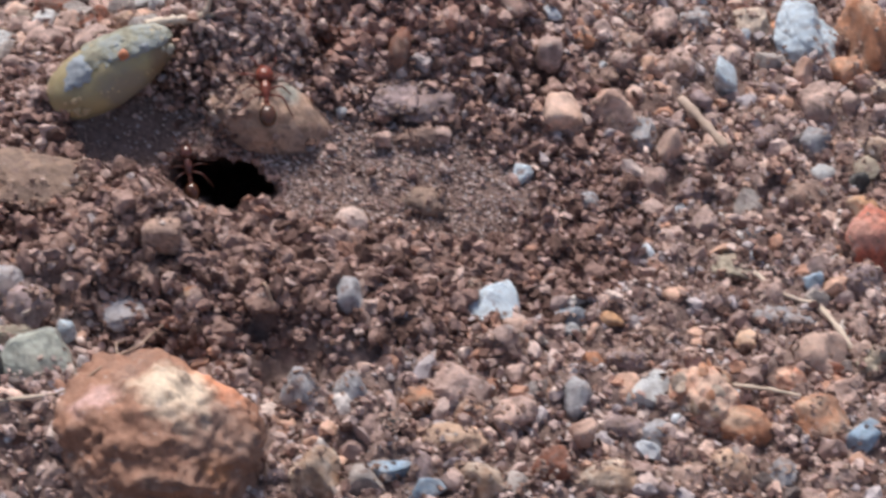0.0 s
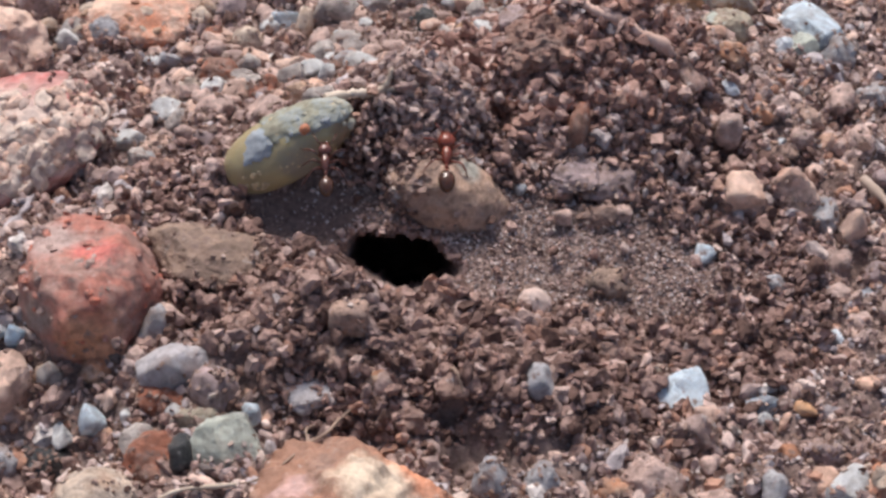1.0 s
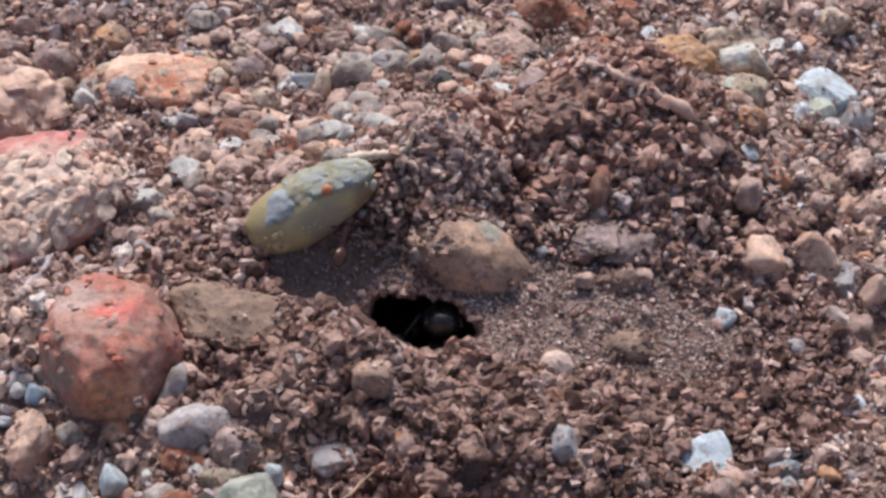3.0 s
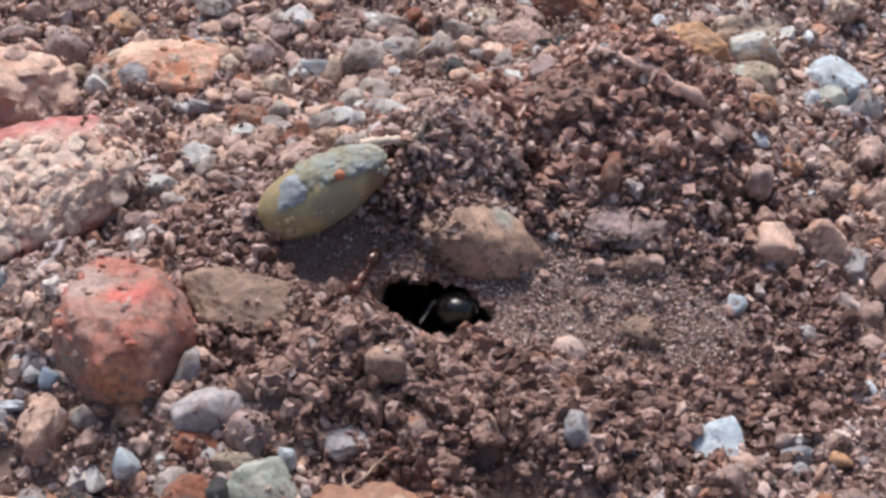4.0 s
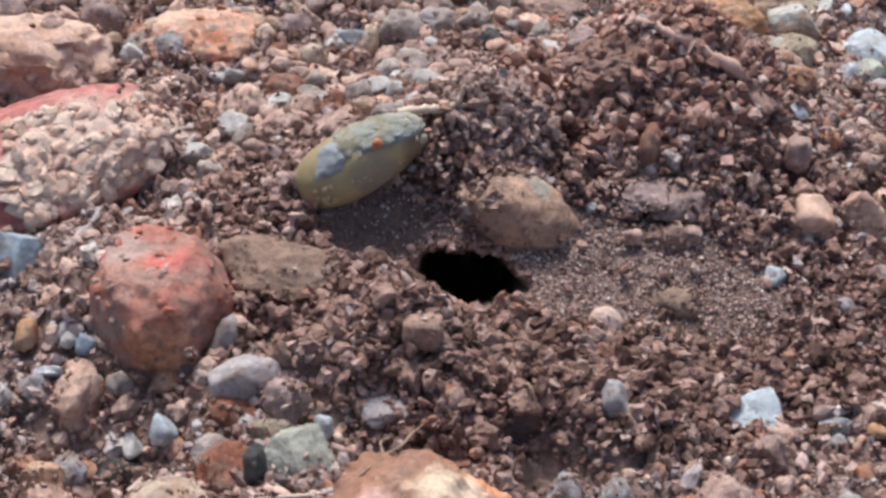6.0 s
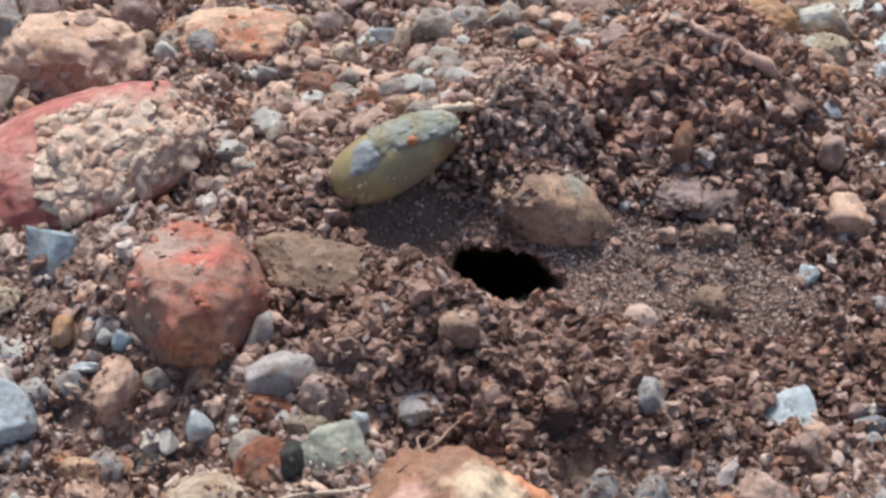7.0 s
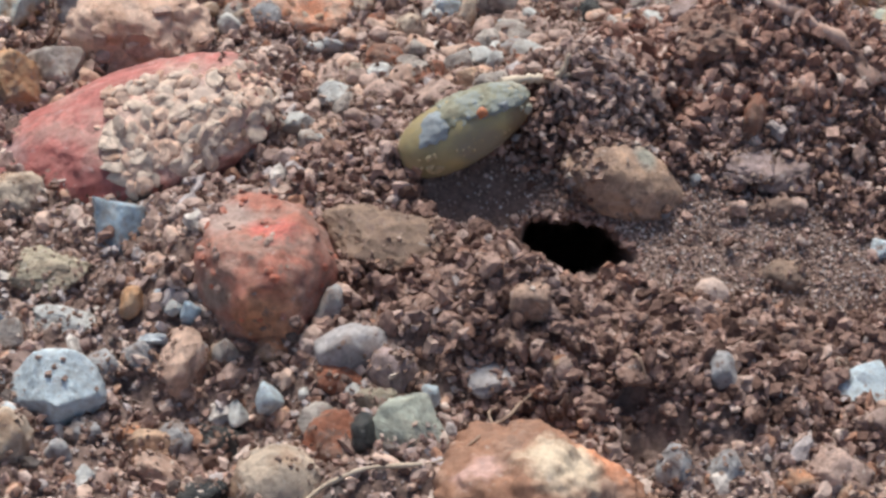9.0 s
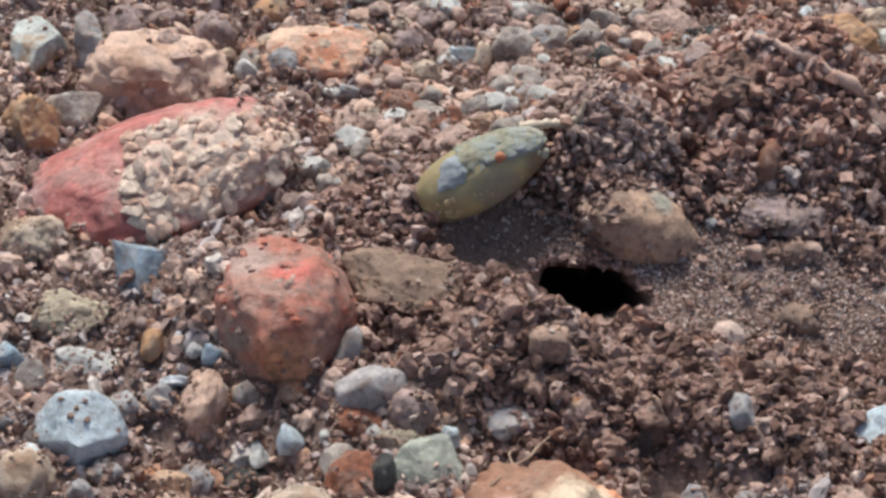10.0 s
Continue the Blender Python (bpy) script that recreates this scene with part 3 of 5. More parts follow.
pebble("mauve", "a", 11.03, -22.84, 0.05, 0.87, 0.98, 0.98, 0)
pebble("blue", "r", 9.46, -22.85, 0.04, 1.08, 0.71, 0.71, 0)
pebble("cream", "a", 14.01, -23.61, 0.08, 1.37, 1.41, 1.41, 0)
pebble("cream", "a", 5.82, -23.60, 0.06, 1.49, 1.61, 1.61, 15)
pebble("rust", "r", 17.66, -22.74, 0.10, 0.96, 1.22, 1.22, 0)
pebble("white", "a", 23.50, -17.24, 0.06, 1.43, 1.16, 1.16, 10)
pebble("orangecream", "a", 25.86, -17.59, 0.07, 2.12, 1.91, 1.91, 10)
pebble("orange", "r", 28.06, -19.56, 0.12, 1.42, 1.08, 1.08, 0)
pebble("orange", "r", 31.74, -19.30, 0.13, 1.50, 1.41, 1.41, 0)
pebble("tanpink", "r", 32.71, -14.25, 0.16, 1.41, 1.49, 1.49, 0)
pebble("orangecream", "r", 30.58, -15.97, 0.06, 1.01, 0.79, 0.79, 0)
pebble("palepink", "a", 33.62, -17.11, 0.04, 1.14, 1.29, 1.29, 0)
pebble("pinkcream", "c", 19.94, 5.20, 1.36, 1.12, 1.24, 1.31, 0)
pebble("tanpink", "a", 23.16, 6.34, 0.48, 1.68, 1.70, 1.70, 0)
pebble("bluewhite", "f", 36.17, 15.57, 0.5, 2.1, 2.7, 1.5, 0)
pebble("bluewhite", "a", 30.44, 10.43, 0.41, 0.81, 1.75, 1.75, -8)
pebble("orange", "a", 40.04, 15.11, 0.09, 1.84, 2.82, 2.82, 0)
pebble("orange", "r", 38.44, 11.58, 0.12, 1.16, 1.31, 1.31, 0)
pebble("white", "r", 35.22, 1.16, 0.02, 0.77, 0.64, 0.64, 10)
pebble("dark", "a", 37.16, 0.64, 0.02, 0.63, 0.72, 0.72, 0)
pebble("greyblue", "r", 35.26, 4.63, 0.08, 0.93, 1.06, 1.06, 0)
pebble("cream", "r", 38.70, 3.86, 0.09, 1.01, 1.22, 1.22, 0)
pebble("redorange", "r", 37.21, -4.82, 0.17, 1.43, 1.93, 1.93, 0)
pebble("palepink", "a", 36.04, 7.93, 0.07, 1.32, 1.66, 1.66, 0)
pebble("dusty", "a", 33.78, -0.40, 0.01, 1.36, 1.06, 1.06, 0)
pebble("cream", "a", 20.67, -23.40, 0.01, 1.68, 1.22, 1.22, 0)
pebble("greyblue", "a", 19.28, -17.73, 0.05, 0.80, 1.23, 1.23, 0)
pebble("palepink", "a", 16.16, -16.02, -0.00, 0.56, 0.74, 0.74, 0)
pebble("palepink", "r", 27.57, 11.14, 0.87, 1.03, 1.16, 1.16, 0)
pebble("cream", "a", 39.66, 9.42, 0.06, 1.04, 1.26, 1.26, 0)
pebble("mauve", "f", 11.56, 5.11, 2.35, 1.76, 1.51, 0.75, 0)
pebble("palepink", "c", 19.35, 9.63, 2.47, 0.76, 0.85, 0.90, 0)
pebble("rust", "r", 10.11, 7.77, 3.71, 0.67, 1.40, 1.40, 5)
pebble("palepink", "a", 27.82, -3.16, -0.09, 1.02, 1.16, 1.16, 0)
pebble("greyblue", "f", 31.09, -11.11, 0.21, 1.72, 1.04, 0.45, 0)
pebble("greyblue", "a", 24.94, 4.88, 0.20, 0.89, 1.20, 1.20, 0)
pebble("tanpink", "a", 29.28, 3.80, 0.05, 1.06, 1.20, 1.20, 0)
pebble("straw", "f", 28.96, -6.94, 0.13, 1.28, 1.00, 0.50, 0)
pebble("mauve", "r", 27.53, 0.10, -0.13, 1.04, 0.78, 0.78, 0)
pebble("tan", "r", 26.71, -22.90, 0.07, 1.06, 1.20, 1.20, 0)
pebble("greyblue", "a", 29.29, -23.16, 0.02, 1.06, 1.03, 1.03, 0)
pebble("palepink", "r", 32.12, -23.56, 0.06, 1.22, 1.03, 1.03, 0)
pebble("mauve", "a", 23.43, -24.00, 0.01, 0.90, 1.02, 1.02, 0)
pebble("pale", "r", 15.98, -24.09, 0.06, 0.89, 0.84, 0.84, 0)
pebble("pale", "r", 8.03, -23.78, 0.05, 1.04, 0.84, 0.84, 0)
pebble("blue", "r", 11.43, -24.06, 0.03, 1.04, 0.67, 0.67, 0)
pebble("greyblue", "r", 23.20, -20.39, 0.05, 1.07, 0.87, 0.87, 0)
pebble("ochre", "r", 16.92, 26.00, 0.76, 2.45, 1.99, 1.99, 0)
pebble("whiteochre", "a", 21.2, 27.3, 0.5, 2.05, 1.9, 1.7, 15)
pebble("white", "a", 23.03, 28.91, 0.10, 1.44, 1.18, 1.18, 0)
pebble("straw", "r", 20.57, 22.34, 1.28, 1.77, 1.35, 1.35, 0)
pebble("orange", "r", 20.10, 16.91, 2.98, 1.15, 0.96, 0.96, 0)
pebble("ridge", "a", 16.6, 12.6, 4.6, 1.5, 1.2, 0.9, 24)
pebble("rust", "a", 12.03, 28.35, 0.10, 2.18, 1.29, 1.12, 0)
pebble("bluewhite", "a", 26.6, 22.8, 0.5, 2.6, 2.6, 1.9, 25)
pebble("glassy", "a", 25.3, 20.3, 0.9, 1.3, 1.5, 1.2, 10)
pebble("cream", "a", 20.85, 29.81, 0.11, 2.41, 1.59, 1.59, 0)
pebble("glassy", "r", 20.20, 22.03, 1.43, 1.34, 1.09, 1.09, 0)
pebble("greyblue", "r", 27.48, 20.23, 0.90, 1.15, 1.30, 1.30, 0)
pebble("rust", "a", 9.24, 31.34, -0.43, 3.01, 2.50, 2.50, 20)
pebble("clay", "a", 8.11, 13.16, 5.12, 2.67, 2.41, 2.41, 0)
pebble("mauve", "f", 10.08, 5.15, 2.65, 1.98, 1.66, 0.72, -5)
pebble("palepink", "c", 9.19, 2.10, 1.59, 0.49, 0.39, 0.41, 0)
pebble("palepink", "c", 12.71, 2.97, 1.28, 0.49, 0.42, 0.44, 0)
pebble("white", "r", 6.75, 3.70, 2.34, 0.31, 0.35, 0.35, 0)
pebble("palepink", "r", -3.46, 0.02, 1.75, 0.26, 0.25, 0.25, 0)
pebble("dusty", "r", 11.39, 2.90, 1.33, 1.19, 0.77, 0.77, 0)
pebble("olive", "r", 11.49, -1.92, 0.23, 1.33, 0.94, 0.94, 0)
pebble("brown", "r", -8.30, -8.16, 2.24, 1.06, 1.04, 1.04, 0)
pebble("brown", "a", -9.62, -6.18, 1.45, 0.93, 0.76, 0.76, 0)
pebble("brown", "a", -4.70, -8.85, 4.01, 0.90, 0.67, 0.67, 0)
pebble("brown", "r", -6.40, -10.33, 2.45, 0.84, 0.73, 0.73, 0)
pebble("brown", "a", -4.01, -10.84, 2.63, 0.89, 0.67, 0.67, 0)
pebble("brown", "a", -0.11, -6.34, 2.07, 0.92, 0.66, 0.66, 0)
pebble("brown", "r", 0.78, -9.24, 2.24, 0.84, 0.68, 0.68, 0)
pebble("brown", "a", 4.31, -5.49, 0.74, 0.93, 0.70, 0.70, 0)
pebble("brown", "a", 6.27, -9.43, 1.47, 0.85, 0.68, 0.68, 0)
pebble("brown", "r", 2.52, -12.68, 2.24, 1.03, 0.72, 0.72, 0)
pebble("brown", "a", 10.30, -5.72, -0.00, 0.88, 0.61, 0.61, 0)
pebble("brown", "r", 0.51, -14.15, 1.11, 1.03, 0.81, 0.81, 0)
pebble("greyblue", "a", 7.32, -12.23, 1.73, 0.77, 1.05, 1.05, 10)
pebble("tan", "r", -1.15, -12.06, 1.83, 0.68, 0.77, 0.77, 0)
pebble("brown", "r", -6.90, -12.12, 1.25, 0.65, 0.58, 0.58, 0)
pebble("tanpink", "a", 35.48, 11.29, 0.11, 0.67, 0.97, 0.97, 0)
pebble("mauve", "a", 33.64, 9.56, 0.15, 1.10, 0.92, 0.92, 0)
pebble("pale", "r", 33.65, 12.31, 0.22, 1.31, 0.93, 0.93, 0)
pebble("palepink", "a", 37.99, 8.06, 0.05, 0.73, 0.91, 0.91, 0)
pebble("tanpink", "a", 31.55, 6.95, 0.12, 0.90, 0.92, 0.92, 0)
pebble("mauve", "a", 32.14, 4.79, 0.03, 0.89, 1.01, 1.01, 0)
pebble("palepink", "a", 33.47, 6.48, 0.05, 1.01, 1.02, 1.02, 0)
pebble("tanpink", "a", 26.37, 3.61, 0.05, 0.78, 1.20, 1.20, 0)
pebble("palepink", "a", 25.11, 0.92, -0.17, 0.83, 0.98, 0.98, 0)
pebble("pale", "a", 30.32, -1.53, -0.07, 0.86, 0.94, 0.94, 0)
pebble("straw", "a", 38.02, 1.97, 0.01, 0.82, 1.00, 1.00, 0)
pebble("palepink", "a", 30.60, -9.14, -0.01, 0.99, 1.31, 1.31, 0)
pebble("pale", "r", 33.07, -9.58, 0.01, 0.66, 0.64, 0.64, 0)
pebble("mauve", "a", 36.13, -8.30, 0.03, 1.24, 1.13, 1.13, 0)
pebble("blue", "r", 33.30, -8.10, -0.02, 0.57, 0.57, 0.57, 0)
pebble("straw", "a", 35.51, -14.74, 0.04, 0.97, 1.09, 1.09, 0)
pebble("rust", "a", 32.76, -15.31, 0.01, 1.12, 0.80, 0.80, 0)
pebble("rust", "a", 26.18, -19.02, -0.25, 1.80, 1.01, 0.88, 0)
pebble("palepink", "a", 15.95, -18.98, 0.07, 1.10, 1.21, 1.21, 0)
pebble("pale", "a", 17.09, -17.03, 0.00, 0.93, 0.70, 0.70, 0)
pebble("mauve", "a", 22.42, -14.35, -0.03, 1.33, 0.82, 0.82, 0)
pebble("dusty", "a", 23.61, -13.01, 0.02, 0.96, 0.72, 0.72, 0)
pebble("orange", "a", 20.39, -14.96, -0.03, 0.63, 0.57, 0.57, 0)
pebble("tanpink", "a", 24.63, -23.54, -0.02, 1.26, 0.92, 0.92, 0)
pebble("ochre", "f", 21.72, -11.66, 0.02, 0.77, 0.58, 0.29, 20)
pebble("greyblue", "a", 21.28, -1.35, -0.32, 0.72, 0.74, 0.74, 0)
pebble("bluewhite", "a", 17.44, 1.11, -0.03, 0.59, 0.66, 0.66, 0)
pebble("dusty", "a", 24.48, 12.71, 1.51, 1.18, 1.08, 1.08, 0)
pebble("orange", "a", 21.76, 12.32, 2.03, 0.81, 0.66, 0.66, 0)
pebble("dusty", "f", 22.14, 9.64, 1.41, 1.46, 0.70, 0.30, 0)
pebble("palepink", "a", 26.84, 14.88, 1.30, 1.12, 1.19, 1.19, 0)
pebble("greyblue", "a", 29.07, 15.81, 0.90, 0.94, 1.28, 1.28, 0)
pebble("cream", "a", 32.92, 16.45, 0.31, 1.41, 1.30, 1.30, 0)
pebble("orange", "r", 34.43, 16.16, 0.19, 0.80, 0.69, 0.69, 0)
pebble("palepink", "a", 34.70, -7.27, 0.01, 1.01, 0.95, 0.95, 0)
pebble("palepink", "a", 25.42, -14.75, -0.01, 0.95, 0.79, 0.79, 0)
pebble("mauve", "a", 21.78, -19.94, -0.02, 1.23, 0.87, 0.87, 0)
pebble("blue", "a", 34.13, -20.25, 0.05, 0.93, 0.88, 0.88, 0)
pebble("palepink", "a", 35.51, -11.98, 0.03, 0.98, 0.93, 0.93, 0)
pebble("cream", "f", 3.81, 30.65, 0.21, 1.91, 1.27, 0.55, 0)
pebble("orange", "a", 9.21, 31.43, 0.05, 2.00, 1.36, 1.36, 0)
pebble("cream", "a", -18.66, -10.56, 0.18, 0.82, 0.68, 0.68, 0)
pebble("brown", "r", -8.46, -8.86, 2.18, 1.27, 1.06, 1.06, 0)
pebble("palepink", "a", -6.45, -10.46, 2.29, 0.65, 0.74, 0.74, 0)
pebble("dusty", "a", -3.16, -11.22, 2.31, 0.93, 0.87, 0.87, 0)
pebble("orange", "a", -0.91, -12.21, 1.74, 0.77, 0.84, 0.84, 0)
pebble("brown", "a", -10.80, -5.50, 1.21, 0.99, 0.79, 0.79, 0)
pebble("pale", "r", -4.77, 24.82, -0.12, 1.45, 1.35, 1.35, 0)
pebble("pale", "a", -1.74, 25.68, -0.05, 1.20, 1.10, 1.10, 0)
pebble("white", "a", -8.52, 23.70, -0.45, 0.85, 0.87, 0.87, 0)
pebble("mauve", "a", -7.51, 26.06, -0.39, 1.17, 0.97, 0.97, 0)
pebble("pale", "f", -3.70, 20.18, 0.59, 1.62, 1.35, 0.67, 0)
pebble("palepink", "a", -10.86, 26.12, -0.56, 1.17, 1.10, 1.10, 0)
pebble("palepink", "a", -5.51, 20.94, 0.02, 0.76, 1.07, 1.07, 0)
pebble("palepink", "a", -2.08, 20.80, 0.39, 1.13, 1.07, 1.07, 0)
pebble("pale", "a", -0.07, 25.99, 0.03, 1.17, 1.32, 1.32, 0)
pebble("palepink", "a", -0.10, 20.52, 0.69, 1.13, 1.06, 1.06, 0)
pebble("palepink", "a", -5.73, 28.88, -0.24, 1.38, 0.89, 0.89, 0)
pebble("pale", "a", -2.72, 29.34, -0.15, 1.19, 0.90, 0.90, 0)
pebble("palepink", "a", 2.11, 23.33, 0.46, 1.15, 1.00, 1.00, 0)
pebble("pale", "a", 1.81, 28.34, 0.03, 1.18, 1.03, 1.03, 0)


# ---- what has grown on or clings to single stones ----
def upper(x, y, z):
    return z > -0.1


for stone in [o for o, _ in LARGE]:
    kind_of = stone.data.materials[0].name
    if kind_of == "redquartz_stone":
        crust(stone, "quartz_crystal", "quartzite", 130, 0.25, 0.85, lambda x, y, z: x > -0.05 and y < 0.12 and z > 0.0 and noise.noise(Vector((x * 3, y * 3, z * 3))) > -0.2, 0.36, 61)
        crust(stone, "feldspar_crystal", "pinkcream", 110, 0.2, 0.7, lambda x, y, z: x > -0.1 and y < 0.2 and z > 0.0, 0.5, 62)
    elif kind_of == "salmon_stone":
        crust(stone, "feldspar_crystal", "redorange", 40, 0.15, 0.4, upper, 0.4, 64)
        crust(stone, "grey_granule", "palepink", 22, 0.15, 0.4, lambda x, y, z: z > 0.2 and x < 0.2, 0.4, 65)
    elif kind_of == "pinkcream_stone" and stone.dimensions.x > 0.006:
        crust(stone, "feldspar_crystal", "tanpink", 26, 0.4, 1.0, upper, 0.2, 68)
        crust(stone, "quartz_crystal", "palepink", 14, 0.3, 0.8, upper, 0.35, 69)
    elif kind_of == "orangecream_stone" and stone.dimensions.x > 0.004:
        crust(stone, "feldspar_crystal", "orange", 10, 0.3, 0.7, upper, 0.35, 70)
        crust(stone, "quartz_crystal", "cream", 12, 0.3, 0.7, upper, 0.35, 71)


# ---- the seed on the crater's back rim ----
def ellipsoid(a, b, c, at=(0, 0, 0), seg=28, rings=18, taper=0.0, wobble=0.0, blunt=0.0):
    bm = bmesh.new()
    bmesh.ops.create_uvsphere(bm, u_segments=seg, v_segments=rings, radius=1.0)
    bmesh.ops.rotate(bm, verts=bm.verts, cent=(0, 0, 0), matrix=Matrix.Rotation(radians(90), 3, "Y"))
    for v in bm.verts:
        p = v.co.copy()
        if blunt:
            p *= (abs(p.x) ** blunt + (p.y * p.y + p.z * p.z) ** (blunt / 2)) ** (-1 / blunt)
        k = 1 - taper * p.x
        k *= 1 + wobble * noise.noise(p * 2.2)
        v.co = Vector((p.x * a + at[0], p.y * b * k + at[1], p.z * c * k + at[2])) * MM
    for f in bm.faces:
        f.smooth = True
    return bm


def seed_material():
    m, n, l, b = shader("seed_skin")
    co = n.new("ShaderNodeTexCoord").outputs["Object"]
    skin = ramp(n, l, tex_noise(n, l, co, 260, 4), [(0.32, (0.30, 0.245, 0.135)), (0.5, (0.385, 0.325, 0.185)), (0.7, (0.47, 0.395, 0.215))])
    # a greyer patch at the lower middle
    skin = blend(n, l, spot_or_shade(n, l, (0.6, -1.6, -0.2), 1.5), skin, (0.31, 0.28, 0.21))
    # the shade over the thin end, painted on in brown
    skin = blend(n, l, spot_or_shade(n, l, (3.3, -0.9, -0.3), 1.5), skin, (0.24, 0.175, 0.11))
    fleck = ramp(n, l, tex_noise(n, l, co, 1500, 5, 0.7), [(0.66, (0, 0, 0)), (0.72, (1, 1, 1))])
    l.new(blend(n, l, fleck, skin, (0.52, 0.40, 0.22)), b.inputs["Base Color"])
    b.inputs["Roughness"].default_value = 0.42
    b.inputs["Subsurface Weight"].default_value = 0.25
    b.inputs["Subsurface Radius"].default_value = (1, 0.8, 0.3)
    b.inputs["Subsurface Scale"].default_value = 0.0006
    relief(n, l, b, tex_noise(n, l, co, 1400, 5), 0.00008, 0.6)
    return m


def shell(a, b, c, taper, blunt, mask, thick):
    """A rough crust over the part of the husk where mask(along, degrees from the top) is over 0."""
    bm = bmesh.new()
    bmesh.ops.create_uvsphere(bm, u_segments=120, v_segments=96, radius=1.0)
    bmesh.ops.rotate(bm, verts=bm.verts, cent=(0, 0, 0), matrix=Matrix.Rotation(radians(90), 3, "Y"))
    bare = []
    for v in bm.verts:
        p = v.co.copy()
        even = Vector((2.1 * p.x, p.y, p.z))
        g = mask(p.x, math.degrees(math.atan2(-p.y, p.z))) + 0.6 * noise.noise(even * 2.4) + 0.5 * noise.noise(even * 6.0)
        if g < 0:
            bare.append(v)
        q = p * (abs(p.x) ** blunt + (p.y * p.y + p.z * p.z) ** (blunt / 2)) ** (-1 / blunt)
        k = (1 - taper * q.x) * (1 + 0.05 * noise.noise(q * 2.2))
        rise = 1 + min(1.0, max(0.0, g) * 1.8) * thick / 2 * (0.6 + 0.45 * noise.noise(even * 4.0) + 0.35 * noise.noise(even * 10.0)) + 0.003
        v.co = Vector((q.x * a * (0.5 + rise / 2), q.y * b * k * rise, q.z * c * k * rise)) * MM
    bmesh.ops.delete(bm, geom=bare, context="VERTS")
    for f in bm.faces:
        f.smooth = True
    return bm


def crusted(u, w):
    """The dirt on the seed's upper side, towards its thin end."""
    return min((42 + 22 * u - w) / 25, (w + 120) / 30, (u + 0.2) / 0.25)


def blue_patch(u, w):
    return 1.0 - math.hypot((u + 0.30) / 0.25, (w - 22) / 30)


def crust_material():
    m, n, l, b = shader("seed_crust")
    co = n.new("ShaderNodeTexCoord").outputs["Object"]
    tone = ramp(n, l, tex_noise(n, l, co, 650, 5, 0.7), [(0.34, (0.24, 0.22, 0.165)), (0.46, (0.31, 0.31, 0.24)), (0.56, (0.31, 0.345, 0.34)), (0.68, (0.37, 0.335, 0.26))])
    l.new(tone, b.inputs["Base Color"])
    b.inputs["Roughness"].default_value = 0.85
    relief(n, l, b, tex_noise(n, l, co, 2200, 6, 0.7), 0.00013, 1.0)
    return m


def build_seed():
    seed = new("seed")
    seed.matrix_world = Matrix.Translation((-6.50 * MM, 3.5 * MM, 5.45 * MM)) @ Matrix.Rotation(radians(14), 4, "Z") @ Matrix.Rotation(radians(-28), 4, "Y")
    tagged(seed, "olive-yellow oval seed with grit stuck on top", "seed")
    a, b, c = 4.0, 1.93, 1.85
    part("husk", ellipsoid(a, b, c, taper=0.13, wobble=0.05, seg=40, rings=28, blunt=2.35), seed_material(), seed)
    rng = random.Random(11)
    grit = plain_material("stuck_blue_grit", (0.32, 0.37, 0.42), (0.27, 0.29, 0.31), 0.7, 900)
    clay = plain_material("stuck_clay", (0.45, 0.43, 0.36), (0.36, 0.34, 0.27), 0.8, 700)
    red = plain_material("stuck_orange_grit", (0.55, 0.21, 0.10), (0.42, 0.16, 0.09), 0.6, 900)
    cream = plain_material("stuck_cream_grit", (0.60, 0.48, 0.30), (0.46, 0.36, 0.22), 0.7, 900)

    def stuck(u, round_, r, mat, name, flat=0.45):
        """Grit on the husk: u along it from -1 to 1, round_ degrees from its top towards the viewer."""
        s = max(0.05, 1 - abs(u) ** 2.35) ** (1 / 2.35) * (1 - 0.13 * u)
        w = radians(round_)
        p = Vector((u * a, -math.sin(w) * b * s, math.cos(w) * c * s))
        g = part(name, rock_bmesh(rng, r, r * rng.uniform(0.8, 1.1), r * flat, "a", 2), mat, seed)
        nrm = Vector((p.x / a**2, p.y / b**2, p.z / c**2))
        g.matrix_local = Matrix.Translation(p * MM) @ nrm.to_track_quat("Z", "Y").to_matrix().to_4x4()

    part("clay_crust", shell(a, b, c, 0.13, 2.35, crusted, 0.24), crust_material(), seed, "grey-green clay crust")
    part("blue_grit", shell(a, b, c, 0.13, 2.35, blue_patch, 0.2), grit, seed, "blue-grey grit patch")
    for _ in range(22):
        stuck(rng.uniform(-0.2, 0.94), rng.uniform(-20, 40), rng.uniform(0.08, 0.22), (grit, clay, cream)[_ % 3], "grit_grain", 0.7)
    for _ in range(14):
        stuck(rng.uniform(0.82, 0.97), rng.uniform(-60, 110), rng.uniform(0.15, 0.36), clay, "clay_lump", 0.7)
    stuck(0.34, 38, 0.46, red, "orange_grit", 0.9)
    stuck(0.66, 44, 0.34, grit, "blue_grain", 0.8)
    for _ in range(14):
        stuck(rng.uniform(-0.75, -0.45), rng.uniform(60, 105), rng.uniform(0.09, 0.2), cream, "cream_speck", 0.7)
    for _ in range(9):
        stuck(rng.uniform(-0.3, 0.8), rng.uniform(75, 115), rng.uniform(0.07, 0.13), cream, "cream_speck", 0.7)


build_seed()


